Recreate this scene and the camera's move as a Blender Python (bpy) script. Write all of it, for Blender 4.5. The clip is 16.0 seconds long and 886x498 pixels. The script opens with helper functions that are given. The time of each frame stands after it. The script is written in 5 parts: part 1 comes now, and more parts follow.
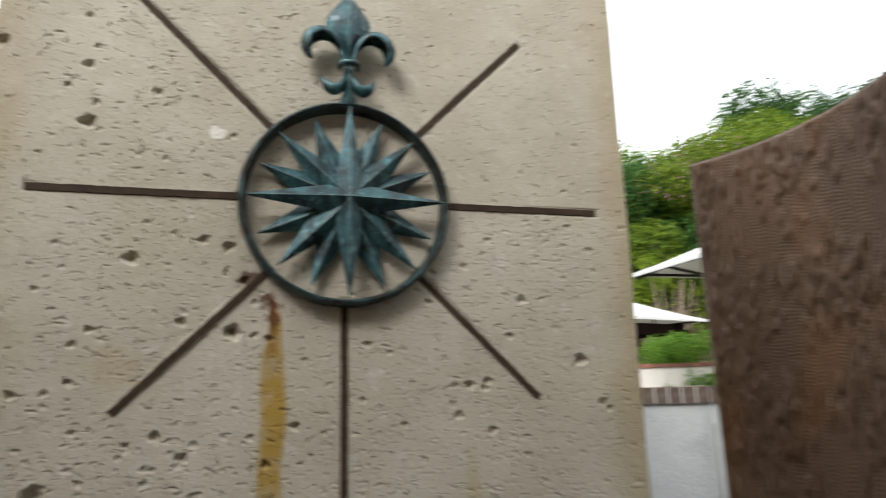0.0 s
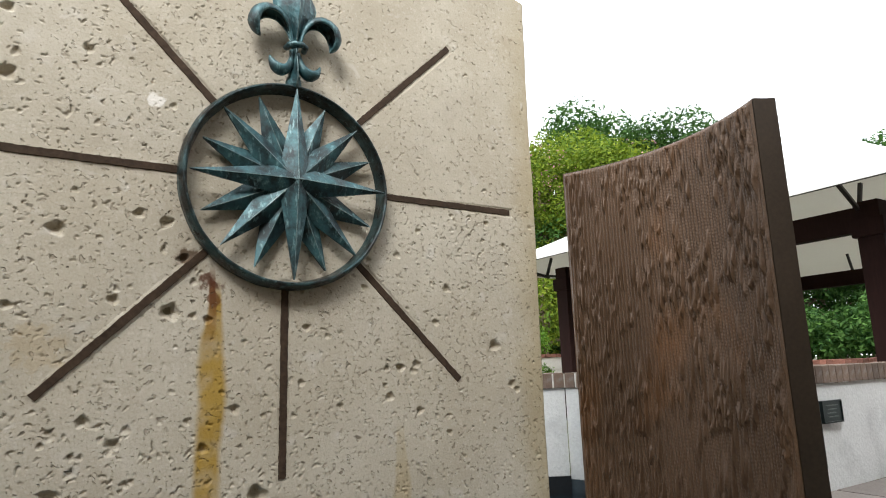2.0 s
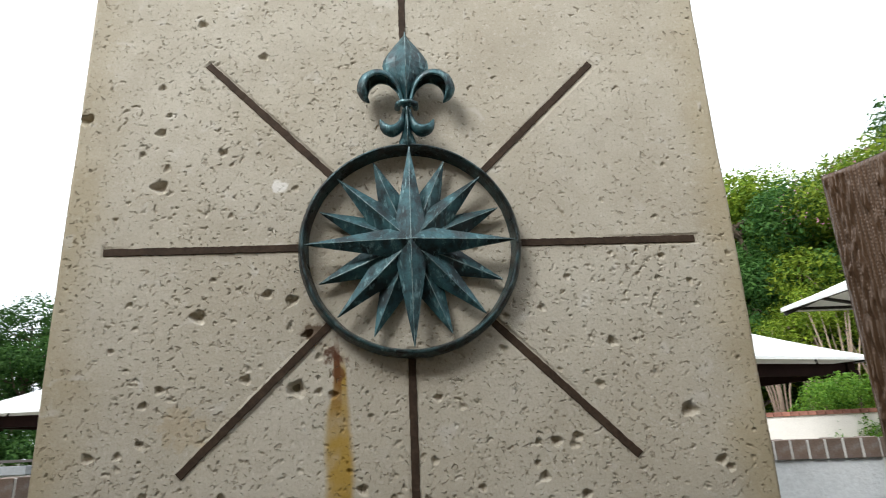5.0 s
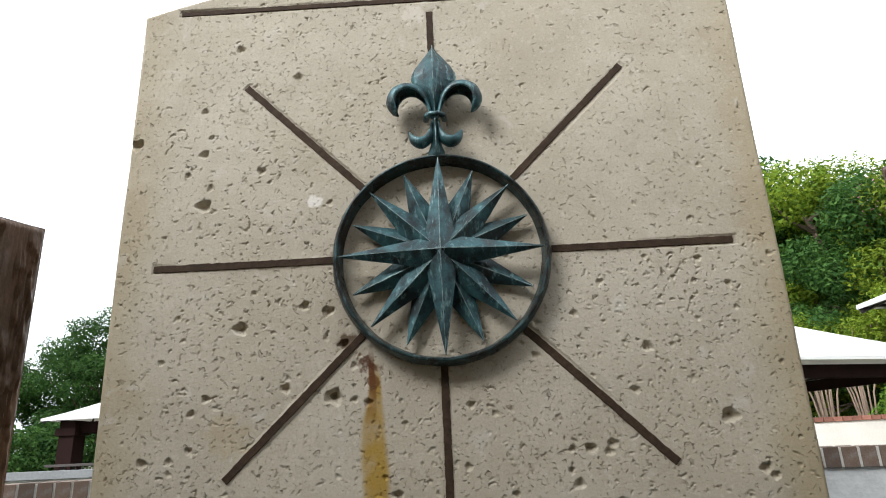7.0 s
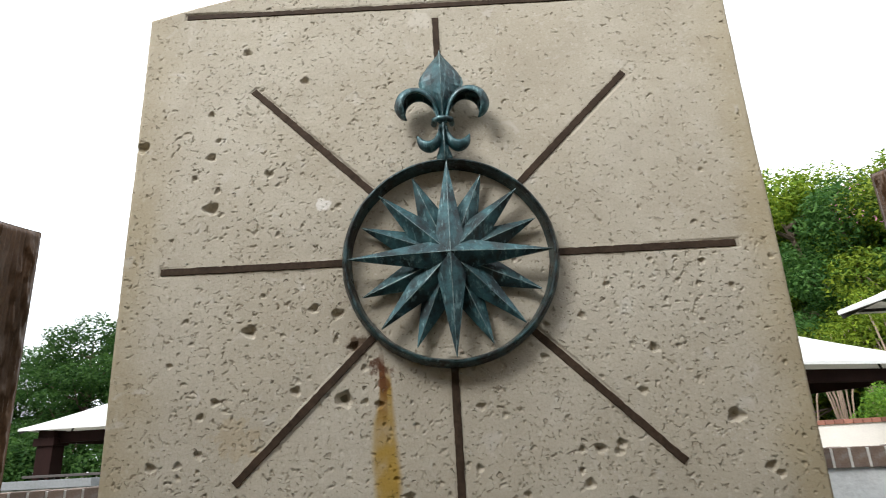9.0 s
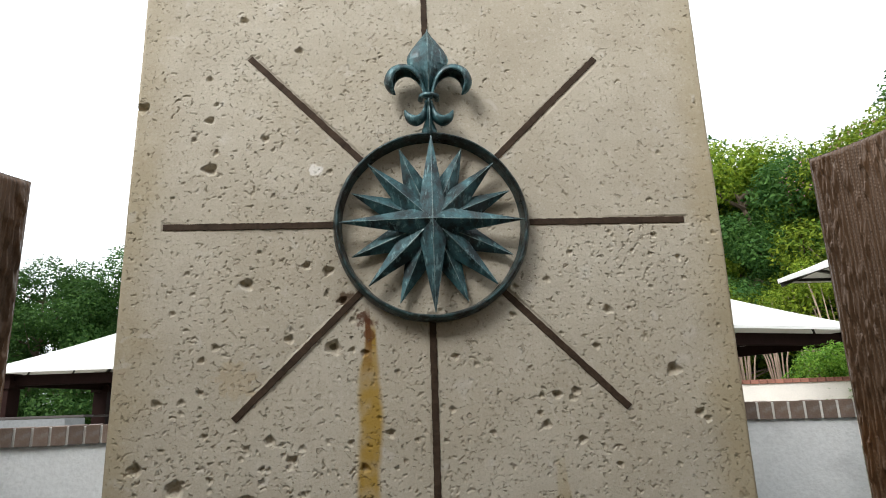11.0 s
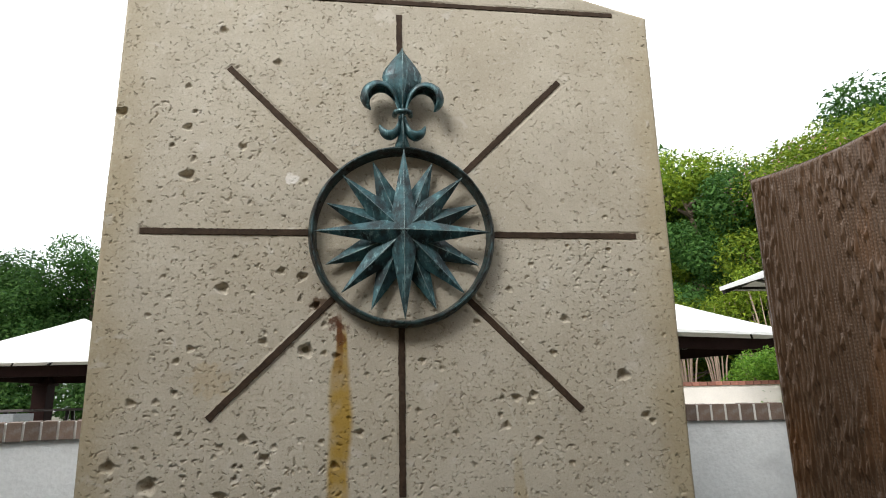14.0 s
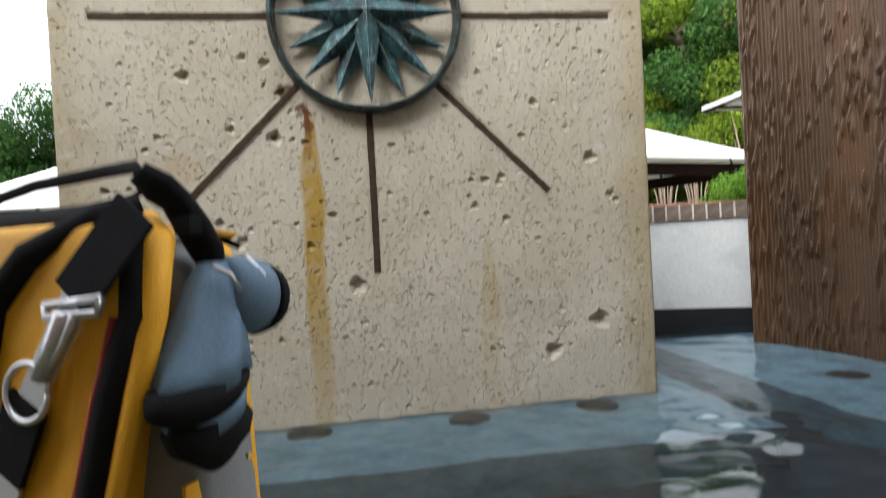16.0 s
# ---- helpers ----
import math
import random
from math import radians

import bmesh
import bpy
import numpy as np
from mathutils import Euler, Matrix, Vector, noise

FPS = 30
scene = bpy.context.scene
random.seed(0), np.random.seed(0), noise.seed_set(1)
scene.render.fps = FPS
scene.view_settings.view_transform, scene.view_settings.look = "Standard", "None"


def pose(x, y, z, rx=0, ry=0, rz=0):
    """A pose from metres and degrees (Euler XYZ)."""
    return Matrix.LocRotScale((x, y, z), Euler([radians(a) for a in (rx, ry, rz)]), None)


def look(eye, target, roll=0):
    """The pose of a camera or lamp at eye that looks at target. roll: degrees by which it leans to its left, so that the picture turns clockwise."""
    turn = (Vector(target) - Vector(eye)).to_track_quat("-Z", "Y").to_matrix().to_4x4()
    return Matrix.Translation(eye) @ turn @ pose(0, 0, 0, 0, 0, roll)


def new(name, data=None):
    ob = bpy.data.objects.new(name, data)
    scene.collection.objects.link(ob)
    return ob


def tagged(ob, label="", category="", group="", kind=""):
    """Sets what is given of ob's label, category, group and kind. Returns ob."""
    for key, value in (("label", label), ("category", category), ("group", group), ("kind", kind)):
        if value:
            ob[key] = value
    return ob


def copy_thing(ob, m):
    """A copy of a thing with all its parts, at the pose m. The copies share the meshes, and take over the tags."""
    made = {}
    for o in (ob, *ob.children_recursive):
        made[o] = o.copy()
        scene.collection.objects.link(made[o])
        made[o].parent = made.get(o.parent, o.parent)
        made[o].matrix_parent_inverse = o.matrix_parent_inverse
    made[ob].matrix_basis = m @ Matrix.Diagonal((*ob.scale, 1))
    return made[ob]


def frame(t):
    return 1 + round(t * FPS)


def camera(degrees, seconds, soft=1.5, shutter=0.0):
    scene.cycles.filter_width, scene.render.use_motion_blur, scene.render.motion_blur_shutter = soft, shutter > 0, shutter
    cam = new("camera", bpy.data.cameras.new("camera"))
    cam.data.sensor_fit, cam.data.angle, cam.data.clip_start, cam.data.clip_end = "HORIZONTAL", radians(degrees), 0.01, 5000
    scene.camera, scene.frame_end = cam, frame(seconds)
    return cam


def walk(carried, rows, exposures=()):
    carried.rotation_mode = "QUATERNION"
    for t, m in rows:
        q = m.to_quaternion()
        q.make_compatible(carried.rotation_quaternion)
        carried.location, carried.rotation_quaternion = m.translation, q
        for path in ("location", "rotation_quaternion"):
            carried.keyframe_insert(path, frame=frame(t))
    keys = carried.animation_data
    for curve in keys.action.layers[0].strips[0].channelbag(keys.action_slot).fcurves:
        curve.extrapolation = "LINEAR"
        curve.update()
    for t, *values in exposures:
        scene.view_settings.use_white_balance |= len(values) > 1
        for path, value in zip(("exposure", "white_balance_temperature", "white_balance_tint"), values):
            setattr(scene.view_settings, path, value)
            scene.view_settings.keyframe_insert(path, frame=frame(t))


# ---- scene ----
cam = camera(70.8, 16.0, soft=1.0, shutter=0.5)
PATH = [
    (0, (-0.237, -1.895, 0.764), (0.312, -0.018, 1.179), -1.8),
    (0.5, (-0.288, -1.989, 0.727), (0.641, -0.264, 1.129), -1.8),
    (1, (-0.428, -1.94, 0.725), (0.562, -0.245, 1.107), -1.1),
    (1.5, (-0.559, -1.868, 0.724), (0.467, -0.193, 1.103), -1.7),
    (2, (-0.599, -1.841, 0.744), (0.455, -0.184, 1.12), -1.9),
    (2.5, (-0.622, -1.847, 0.768), (0.399, -0.181, 1.193), -2.5),
    (3, (-0.543, -1.872, 0.766), (0.382, -0.173, 1.272), -4.3),
    (3.5, (-0.372, -1.93, 0.758), (0.25, -0.117, 1.332), -2.8),
    (4, (-0.228, -1.904, 0.753), (0.203, -0.034, 1.318), -1.9),
    (4.5, (-0.135, -1.812, 0.755), (0.163, 0.081, 1.329), -1.9),
    (5, (-0.028, -1.778, 0.766), (0.112, 0.129, 1.353), -2.7),
    (7.3, (0.062, -1.811, 0.771), (0.008, 0.092, 1.384), -2.6),
    (7.5, (0.057, -1.812, 0.774), (0.012, 0.089, 1.394), -2.8),
    (8, (0.048, -1.809, 0.775), (0.011, 0.088, 1.409), -2.9),
    (8.5, (0.023, -1.801, 0.768), (-0.013, 0.093, 1.409), -2.7),
    (9, (-0.019, -1.82, 0.756), (-0.015, 0.079, 1.382), -3.1),
    (9.5, (-0.025, -1.893, 0.753), (0.064, 0.008, 1.367), -3.7),
    (10, (-0.017, -1.959, 0.726), (0.093, -0.041, 1.282), -2.9),
    (10.2, (-0.032, -1.976, 0.72), (0.072, -0.047, 1.238), -2.9),
    (12.3, (-0.141, -2.086, 0.753), (0.051, -0.153, 1.229), 0.2),
    (12.5, (-0.156, -2.1, 0.75), (0.063, -0.17, 1.224), -0.2),
    (13, (-0.18, -2.125, 0.749), (0.13, -0.205, 1.219), -1.5),
    (13.5, (-0.161, -2.141, 0.757), (0.155, -0.224, 1.232), -1.4),
    (14, (-0.147, -2.141, 0.746), (0.12, -0.217, 1.219), -1.4),
    (14.5, (-0.136, -2.154, 0.724), (0.122, -0.225, 1.185), -1.6),
    (15, (-0.118, -2.18, 0.674), (0.156, -0.237, 1.063), -1.9),
    (15.5, (-0.094, -2.181, 0.602), (0.203, -0.217, 0.84), -2.3),
    (16, (-0.095, -2.147, 0.538), (0.204, -0.169, 0.518), -3.2),
]
walk(cam, [(t, look(eye, target, roll)) for t, eye, target, roll in PATH], exposures=((0.0, 0.0, 6450, 10), (0.6, 0.12, 6450, 10), (1.2, 0.32, 6450, 10), (2.8, 0.3, 6400, 10), (3.7, 0.07, 6250, 9), (5.0, 0.05, 6250, 9), (7.5, 0.05, 6350, 10), (9.5, 0.05, 6400, 10), (12.5, -0.05, 6500, 10), (14.8, -0.04, 6500, 10), (15.5, 0.08, 6450, 10), (16.0, 0.46, 6350, 10)))

# ---------------------------------------------------------------- light
world = bpy.data.worlds.new("overcast_sky")
scene.world = world
world.use_nodes = True
wn, wl = world.node_tree.nodes, world.node_tree.links
wn.clear()
sky = wn.new("ShaderNodeTexSky")
sky.sky_type, sky.sun_disc = "NISHITA", False
sky.sun_elevation, sky.sun_rotation = radians(41), radians(219)
sky.air_density, sky.dust_density, sky.ozone_density = 1.0, 4.0, 1.0
wtc = wn.new("ShaderNodeTexCoord")
wmap = wn.new("ShaderNodeMapping")
wmap.inputs["Scale"].default_value = (1.0, 1.0, 2.2)
wnoise = wn.new("ShaderNodeTexNoise")
wnoise.inputs["Scale"].default_value = 1.6
wnoise.inputs["Detail"].default_value = 5
wramp = wn.new("ShaderNodeMapRange")
wramp.inputs["From Min"].default_value, wramp.inputs["From Max"].default_value = 0.3, 0.52
wramp.inputs["To Min"].default_value, wramp.inputs["To Max"].default_value = 0.82, 0.98
wmix = wn.new("ShaderNodeMix")
wmix.data_type = "RGBA"
wmix.inputs["B"].default_value = (30.6, 31.9, 33.2, 1)
wbg = wn.new("ShaderNodeBackground")
wbg.inputs["Strength"].default_value = 0.064
wout = wn.new("ShaderNodeOutputWorld")
wl.new(wtc.outputs["Generated"], wmap.inputs["Vector"])
wl.new(wmap.outputs["Vector"], wnoise.inputs["Vector"])
wl.new(wnoise.outputs["Fac"], wramp.inputs["Value"])
wl.new(wramp.outputs["Result"], wmix.inputs["Factor"])
wl.new(sky.outputs["Color"], wmix.inputs["A"])
wl.new(wmix.outputs["Result"], wbg.inputs["Color"])
wl.new(wbg.outputs["Background"], wout.inputs["Surface"])

sun = new("sun", bpy.data.lights.new("sun", "SUN"))
sun.data.energy, sun.data.angle, sun.data.color = 3.4, radians(25), (1.0, 0.985, 0.96)
sun.matrix_world = look((-5.0, -6.2, 6.9), (0, 0, 0))

# ---------------------------------------------------------------- materials


def mat(name, base, rough=0.7, metal=0.0, vary=0.25, scale=6.0, fine=60.0, bump=0.3, dist=0.004, spec=0.5, second=None, obrand=0.0, second_amount=(0.45, 0.65), stretch=(1, 1, 1)):
    """A material with variation at two scales and fine relief, in object metres."""
    m = bpy.data.materials.new(name)
    m.use_nodes = True
    nt = m.node_tree
    b = nt.nodes["Principled BSDF"]
    b.inputs["Roughness"].default_value = rough
    b.inputs["Metallic"].default_value = metal
    b.inputs["Specular IOR Level"].default_value = spec
    tc = nt.nodes.new("ShaderNodeTexCoord")
    mp = nt.nodes.new("ShaderNodeMapping")
    mp.inputs["Scale"].default_value = stretch
    nt.links.new(tc.outputs["Object"], mp.inputs["Vector"])
    n1, n2 = nt.nodes.new("ShaderNodeTexNoise"), nt.nodes.new("ShaderNodeTexNoise")
    for n, s in ((n1, scale), (n2, fine)):
        n.inputs["Scale"].default_value = s
        n.inputs["Detail"].default_value = 5
        nt.links.new(mp.outputs["Vector"], n.inputs["Vector"])
    add = nt.nodes.new("ShaderNodeMath")
    add.operation = "ADD"
    nt.links.new(n1.outputs["Fac"], add.inputs[0])
    nt.links.new(n2.outputs["Fac"], add.inputs[1])
    val = nt.nodes.new("ShaderNodeMapRange")
    val.inputs["From Min"].default_value, val.inputs["From Max"].default_value = 0.65, 1.35
    val.inputs["To Min"].default_value, val.inputs["To Max"].default_value = 1 - vary, 1 + vary
    nt.links.new(add.outputs[0], val.inputs["Value"])
    out = val.outputs["Result"]
    if obrand:
        oi = nt.nodes.new("ShaderNodeObjectInfo")
        mr = nt.nodes.new("ShaderNodeMapRange")
        mr.inputs["To Min"].default_value, mr.inputs["To Max"].default_value = 1 - obrand, 1 + obrand
        nt.links.new(oi.outputs["Random"], mr.inputs["Value"])
        mu = nt.nodes.new("ShaderNodeMath")
        mu.operation = "MULTIPLY"
        nt.links.new(out, mu.inputs[0])
        nt.links.new(mr.outputs["Result"], mu.inputs[1])
        out = mu.outputs[0]
    hue = nt.nodes.new("ShaderNodeMix")
    hue.data_type = "RGBA"
    hue.inputs["A"].default_value = (*base, 1)
    hue.inputs["B"].default_value = (*(second or base), 1)
    n3 = nt.nodes.new("ShaderNodeTexNoise")
    n3.inputs["Scale"].default_value = scale * 1.7
    n3.inputs["Detail"].default_value = 6
    nt.links.new(mp.outputs["Vector"], n3.inputs["Vector"])
    r3 = nt.nodes.new("ShaderNodeMapRange")
    r3.inputs["From Min"].default_value, r3.inputs["From Max"].default_value = second_amount
    nt.links.new(n3.outputs["Fac"], r3.inputs["Value"])
    nt.links.new(r3.outputs["Result"], hue.inputs["Factor"])
    vm = nt.nodes.new("ShaderNodeVectorMath")
    vm.operation = "SCALE"
    nt.links.new(hue.outputs["Result"], vm.inputs[0])
    nt.links.new(out, vm.inputs["Scale"])
    nt.links.new(vm.outputs[0], b.inputs["Base Color"])
    if bump:
        bp = nt.nodes.new("ShaderNodeBump")
        bp.inputs["Strength"].default_value = bump
        bp.inputs["Distance"].default_value = dist
        nt.links.new(n2.outputs["Fac"], bp.inputs["Height"])
        nt.links.new(bp.outputs["Normal"], b.inputs["Normal"])
    return m


M_STRIP = mat("brown_bronze_inlay", (0.046, 0.029, 0.018), 0.8, 0.0, 0.45, 16, 90, 0.5, 0.003, spec=0.2)


def patina_material(name, dark, teal, pale, brown, teal_at, pale_at, rough=0.42, metal=0.3):
    """Weathered bronze: dark brown metal, a teal skin in patches and pale streaks down the faces."""
    m = bpy.data.materials.new(name)
    m.use_nodes = True
    N, L = m.node_tree.nodes, m.node_tree.links
    b = N["Principled BSDF"]
    b.inputs["Metallic"].default_value = metal
    tc = N.new("ShaderNodeTexCoord")

    def tex(scale, stretch=(1, 1, 1), detail=6):
        mp = N.new("ShaderNodeMapping")
        mp.inputs["Scale"].default_value = stretch
        t = N.new("ShaderNodeTexNoise")
        t.inputs["Scale"].default_value, t.inputs["Detail"].default_value = scale, detail
        t.inputs["Roughness"].default_value = 0.62
        L.new(tc.outputs["Object"], mp.inputs["Vector"])
        L.new(mp.outputs["Vector"], t.inputs["Vector"])
        return t.outputs["Fac"]

    def fade(src, lo, hi, top=1.0, base=0.0):
        t = N.new("ShaderNodeMapRange")
        for k, v in (("From Min", lo), ("From Max", hi), ("To Min", base), ("To Max", top)):
            t.inputs[k].default_value = v
        L.new(src, t.inputs["Value"])
        return t.outputs["Result"]

    def mix(fac, a, c):
        t = N.new("ShaderNodeMix")
        t.data_type = "RGBA"
        L.new(fac, t.inputs["Factor"])
        for k, v in (("A", a), ("B", c)):
            if isinstance(v, tuple):
                t.inputs[k].default_value = (*v, 1)
            else:
                L.new(v, t.inputs[k])
        return t.outputs["Result"]

    col = mix(fade(tex(14), *teal_at), dark, teal)
    col = mix(fade(tex(9, (1, 1, 0.7)), 0.54, 0.66, 0.75), col, brown)
    col = mix(fade(tex(60, (1, 1, 0.35), 8), *pale_at, 0.85), col, pale)
    col = mix(fade(tex(170, (1, 1, 1), 4), 0.56, 0.72, 0.5), col, dark)
    L.new(col, b.inputs["Base Color"])
    L.new(fade(tex(24), 0.35, 0.7, rough + 0.16, rough - 0.1), b.inputs["Roughness"])
    bp = N.new("ShaderNodeBump")
    bp.inputs["Strength"].default_value, bp.inputs["Distance"].default_value = 0.45, 0.002
    L.new(tex(130, (1, 1, 0.6)), bp.inputs["Height"])
    L.new(bp.outputs["Normal"], b.inputs["Normal"])
    return m


M_PATINA = patina_material("verdigris_bronze", (0.012, 0.023, 0.026), (0.048, 0.128, 0.142), (0.24, 0.40, 0.41), (0.042, 0.040, 0.038), (0.40, 0.60), (0.55, 0.74))
M_RINGPATINA = patina_material("dark_brown_green_bronze", (0.014, 0.015, 0.014), (0.034, 0.072, 0.076), (0.15, 0.23, 0.235), (0.040, 0.031, 0.026), (0.42, 0.60), (0.56, 0.74), 0.36, 0.4)
M_WORN = mat("rubbed_pale_bronze_ridge", (0.20, 0.27, 0.27), 0.36, 0.4, 0.4, 30, 160, 0.3, 0.001, second=(0.07, 0.12, 0.12))
M_PANEL = mat("weathered_brown_bronze", (0.074, 0.043, 0.024), 0.42, 0.1, 0.35, 2.2, 190, 0.5, 0.003, spec=0.28, second=(0.106, 0.050, 0.020), second_amount=(0.5, 0.72), stretch=(1, 1, 0.45))
M_PANELSIDE = mat("brown_bronze_edge", (0.032, 0.022, 0.014), 0.45, 0.3, 0.3, 4, 60, 0.2, 0.002)
M_STUCCO = mat("whitewashed_stucco", (0.60, 0.61, 0.60), 0.85, 0, 0.12, 3, 55, 0.6, 0.006, second=(0.44, 0.45, 0.45), second_amount=(0.55, 0.8))
M_BRICK = mat("brown_coping_brick", (0.15, 0.103, 0.075), 0.85, 0, 0.25, 20, 160, 0.5, 0.003, obrand=0.35, second=(0.17, 0.14, 0.12))
M_MORTAR = mat("pale_mortar", (0.6, 0.58, 0.54), 0.9, 0, 0.15, 20, 150, 0.4, 0.003)
M_REDBRICK = mat("red_brick", (0.30, 0.13, 0.09), 0.85, 0, 0.25, 20, 120, 0.4, 0.003, obrand=0.25)
M_CREAM = mat("cream_stucco", (0.80, 0.75, 0.68), 0.85, 0, 0.08, 3, 60, 0.3, 0.004)
M_BLACK = mat("black_pool_tile", (0.012, 0.014, 0.016), 0.35, 0, 0.3, 6, 50, 0.2, 0.003)
M_POOL = mat("slate_blue_pool_paint", (0.018, 0.029, 0.038), 0.6, 0, 0.3, 3, 30, 0.3, 0.004, second=(0.03, 0.046, 0.056))
M_PAVE = mat("grey_brown_paving", (0.22, 0.19, 0.17), 0.85, 0, 0.2, 4, 70, 0.4, 0.004, obrand=0.2)
M_GROUND = mat("woodland_ground", (0.07, 0.075, 0.04), 0.95, 0, 0.35, 0.6, 9, 0.6, 0.03, second=(0.10, 0.08, 0.05))
M_CANVAS = mat("white_canopy_membrane", (0.84, 0.84, 0.83), 0.6, 0, 0.03, 1.5, 30, 0.1, 0.003)
nt = M_CANVAS.node_tree
thin, mix_thin = nt.nodes.new("ShaderNodeBsdfTranslucent"), nt.nodes.new("ShaderNodeMixShader")
thin.inputs["Color"].default_value = (0.80, 0.77, 0.70, 1)
mix_thin.inputs["Fac"].default_value = 0.3
nt.links.new(nt.nodes["Principled BSDF"].outputs[0], mix_thin.inputs[1])
nt.links.new(thin.outputs[0], mix_thin.inputs[2])
nt.links.new(mix_thin.outputs[0], nt.nodes["Material Output"].inputs["Surface"])
M_REDWOOD = mat("dark_red_stained_timber", (0.017, 0.0075, 0.0062), 0.75, 0, 0.25, 5, 60, 0.3, 0.003, spec=0.08, stretch=(1, 1, 0.2))
M_DARKSTEEL = mat("dark_painted_steel", (0.02, 0.017, 0.016), 0.5, 0.3, 0.2, 6, 60, 0.1, 0.002)
M_PLAQUE = mat("dark_bronze_plaque", (0.02, 0.03, 0.03), 0.35, 0.6, 0.2, 20, 90, 0.2, 0.002)
M_BARK = mat("tree_bark", (0.14, 0.10, 0.07), 0.9, 0, 0.3, 4, 40, 0.8, 0.02, stretch=(1, 1, 0.3))


def leaf_mat(name, base, second):
    m = bpy.data.materials.new(name)
    m.use_nodes = True
    nt = m.node_tree
    b = nt.nodes["Principled BSDF"]
    b.inputs["Roughness"].default_value = 0.6
    b.inputs["Specular IOR Level"].default_value = 0.15
    geo = nt.nodes.new("ShaderNodeNewGeometry")
    oi = nt.nodes.new("ShaderNodeObjectInfo")
    mx = nt.nodes.new("ShaderNodeMix")
    mx.data_type = "RGBA"
    mx.inputs["A"].default_value, mx.inputs["B"].default_value = (*base, 1), (*second, 1)
    nt.links.new(geo.outputs["Random Per Island"], mx.inputs["Factor"])
    hs = nt.nodes.new("ShaderNodeHueSaturation")
    mr = nt.nodes.new("ShaderNodeMapRange")
    mr.inputs["To Min"].default_value, mr.inputs["To Max"].default_value = 0.75, 1.2
    nt.links.new(oi.outputs["Random"], mr.inputs["Value"])
    nt.links.new(mr.outputs["Result"], hs.inputs["Value"])
    nt.links.new(mx.outputs["Result"], hs.inputs["Color"])
    nt.links.new(hs.outputs["Color"], b.inputs["Base Color"])
    tr = nt.nodes.new("ShaderNodeBsdfTranslucent")
    nt.links.new(hs.outputs["Color"], tr.inputs["Color"])
    ms = nt.nodes.new("ShaderNodeMixShader")
    ms.inputs["Fac"].default_value = 0.35
    out = nt.nodes["Material Output"]
    nt.links.new(b.outputs[0], ms.inputs[1])
    nt.links.new(tr.outputs[0], ms.inputs[2])
    nt.links.new(ms.outputs[0], out.inputs["Surface"])
    return m


M_LEAF_DARK = leaf_mat("dark_green_leaves", (0.022, 0.068, 0.016), (0.075, 0.155, 0.032))
M_LEAF_LIGHT = leaf_mat("yellow_green_leaves", (0.075, 0.145, 0.014), (0.25, 0.32, 0.030))
M_LEAF_HEDGE = leaf_mat("bright_hedge_leaves", (0.07, 0.19, 0.02), (0.24, 0.42, 0.05))
M_BLOSSOM = leaf_mat("pink_blossom", (0.62, 0.25, 0.35), (0.75, 0.4, 0.5))

# ---------------------------------------------------------------- helpers for meshes


def part(name, bm, material, parent=None, label="", smooth=False):
    me = bpy.data.meshes.new(name)
    if smooth:
        for f in bm.faces:
            f.smooth = True
    bm.to_mesh(me)
    bm.free()
    me.materials.append(material)
    ob = new(name, me)
    ob.parent = parent
    return tagged(ob, label) if label else ob


def arrays(name, verts, faces, material, parent=None, smooth=False):
    me = bpy.data.meshes.new(name)
    me.from_pydata([tuple(v) for v in verts], [], [tuple(f) for f in faces])
    me.materials.append(material)
    if smooth:
        me.polygons.foreach_set("use_smooth", [True] * len(me.polygons))
    ob = new(name, me)
    ob.parent = parent
    return ob


def thing(name, at=(0, 0, 0), turn=0, label="", category="", group="", kind=""):
    ob = new(name)
    ob.matrix_world = pose(*at, 0, 0, turn)
    return tagged(ob, label, category, group, kind)


def add_box(bm, lo, hi, bevel=0.0, m=None):
    r = bmesh.ops.create_cube(bm, size=1)
    vs = r["verts"]
    c = [(a + b) / 2 for a, b in zip(lo, hi)]
    s = [b - a for a, b in zip(lo, hi)]
    for v in vs:
        v.co = Vector([v.co[i] * s[i] + c[i] for i in range(3)])
    if bevel:
        es = list({e for v in vs for e in v.link_edges})
        r = bmesh.ops.bevel(bm, geom=es, offset=bevel, segments=2, affect="EDGES", profile=0.7)
        vs = list({v for f in r["faces"] for v in f.verts} | {v for v in vs if v.is_valid})
    if m is not None:
        bmesh.ops.transform(bm, matrix=m, verts=vs)
    return vs


def box(lo, hi, bevel=0.0, m=None):
    bm = bmesh.new()
    add_box(bm, lo, hi, bevel, m)
    return bm


def add_bar(bm, a, b, w, h, bevel=0.0):
    """A bar of section w x h from a to b."""
    a, b = Vector(a), Vector(b)
    d = b - a
    q = d.to_track_quat("Y", "Z").to_matrix().to_4x4()
    add_box(bm, (-w / 2, 0, -h / 2), (w / 2, d.length, h / 2), bevel, Matrix.Translation(a) @ q)


def bar(a, b, w, h, bevel=0.0):
    bm = bmesh.new()
    add_bar(bm, a, b, w, h, bevel)
    return bm


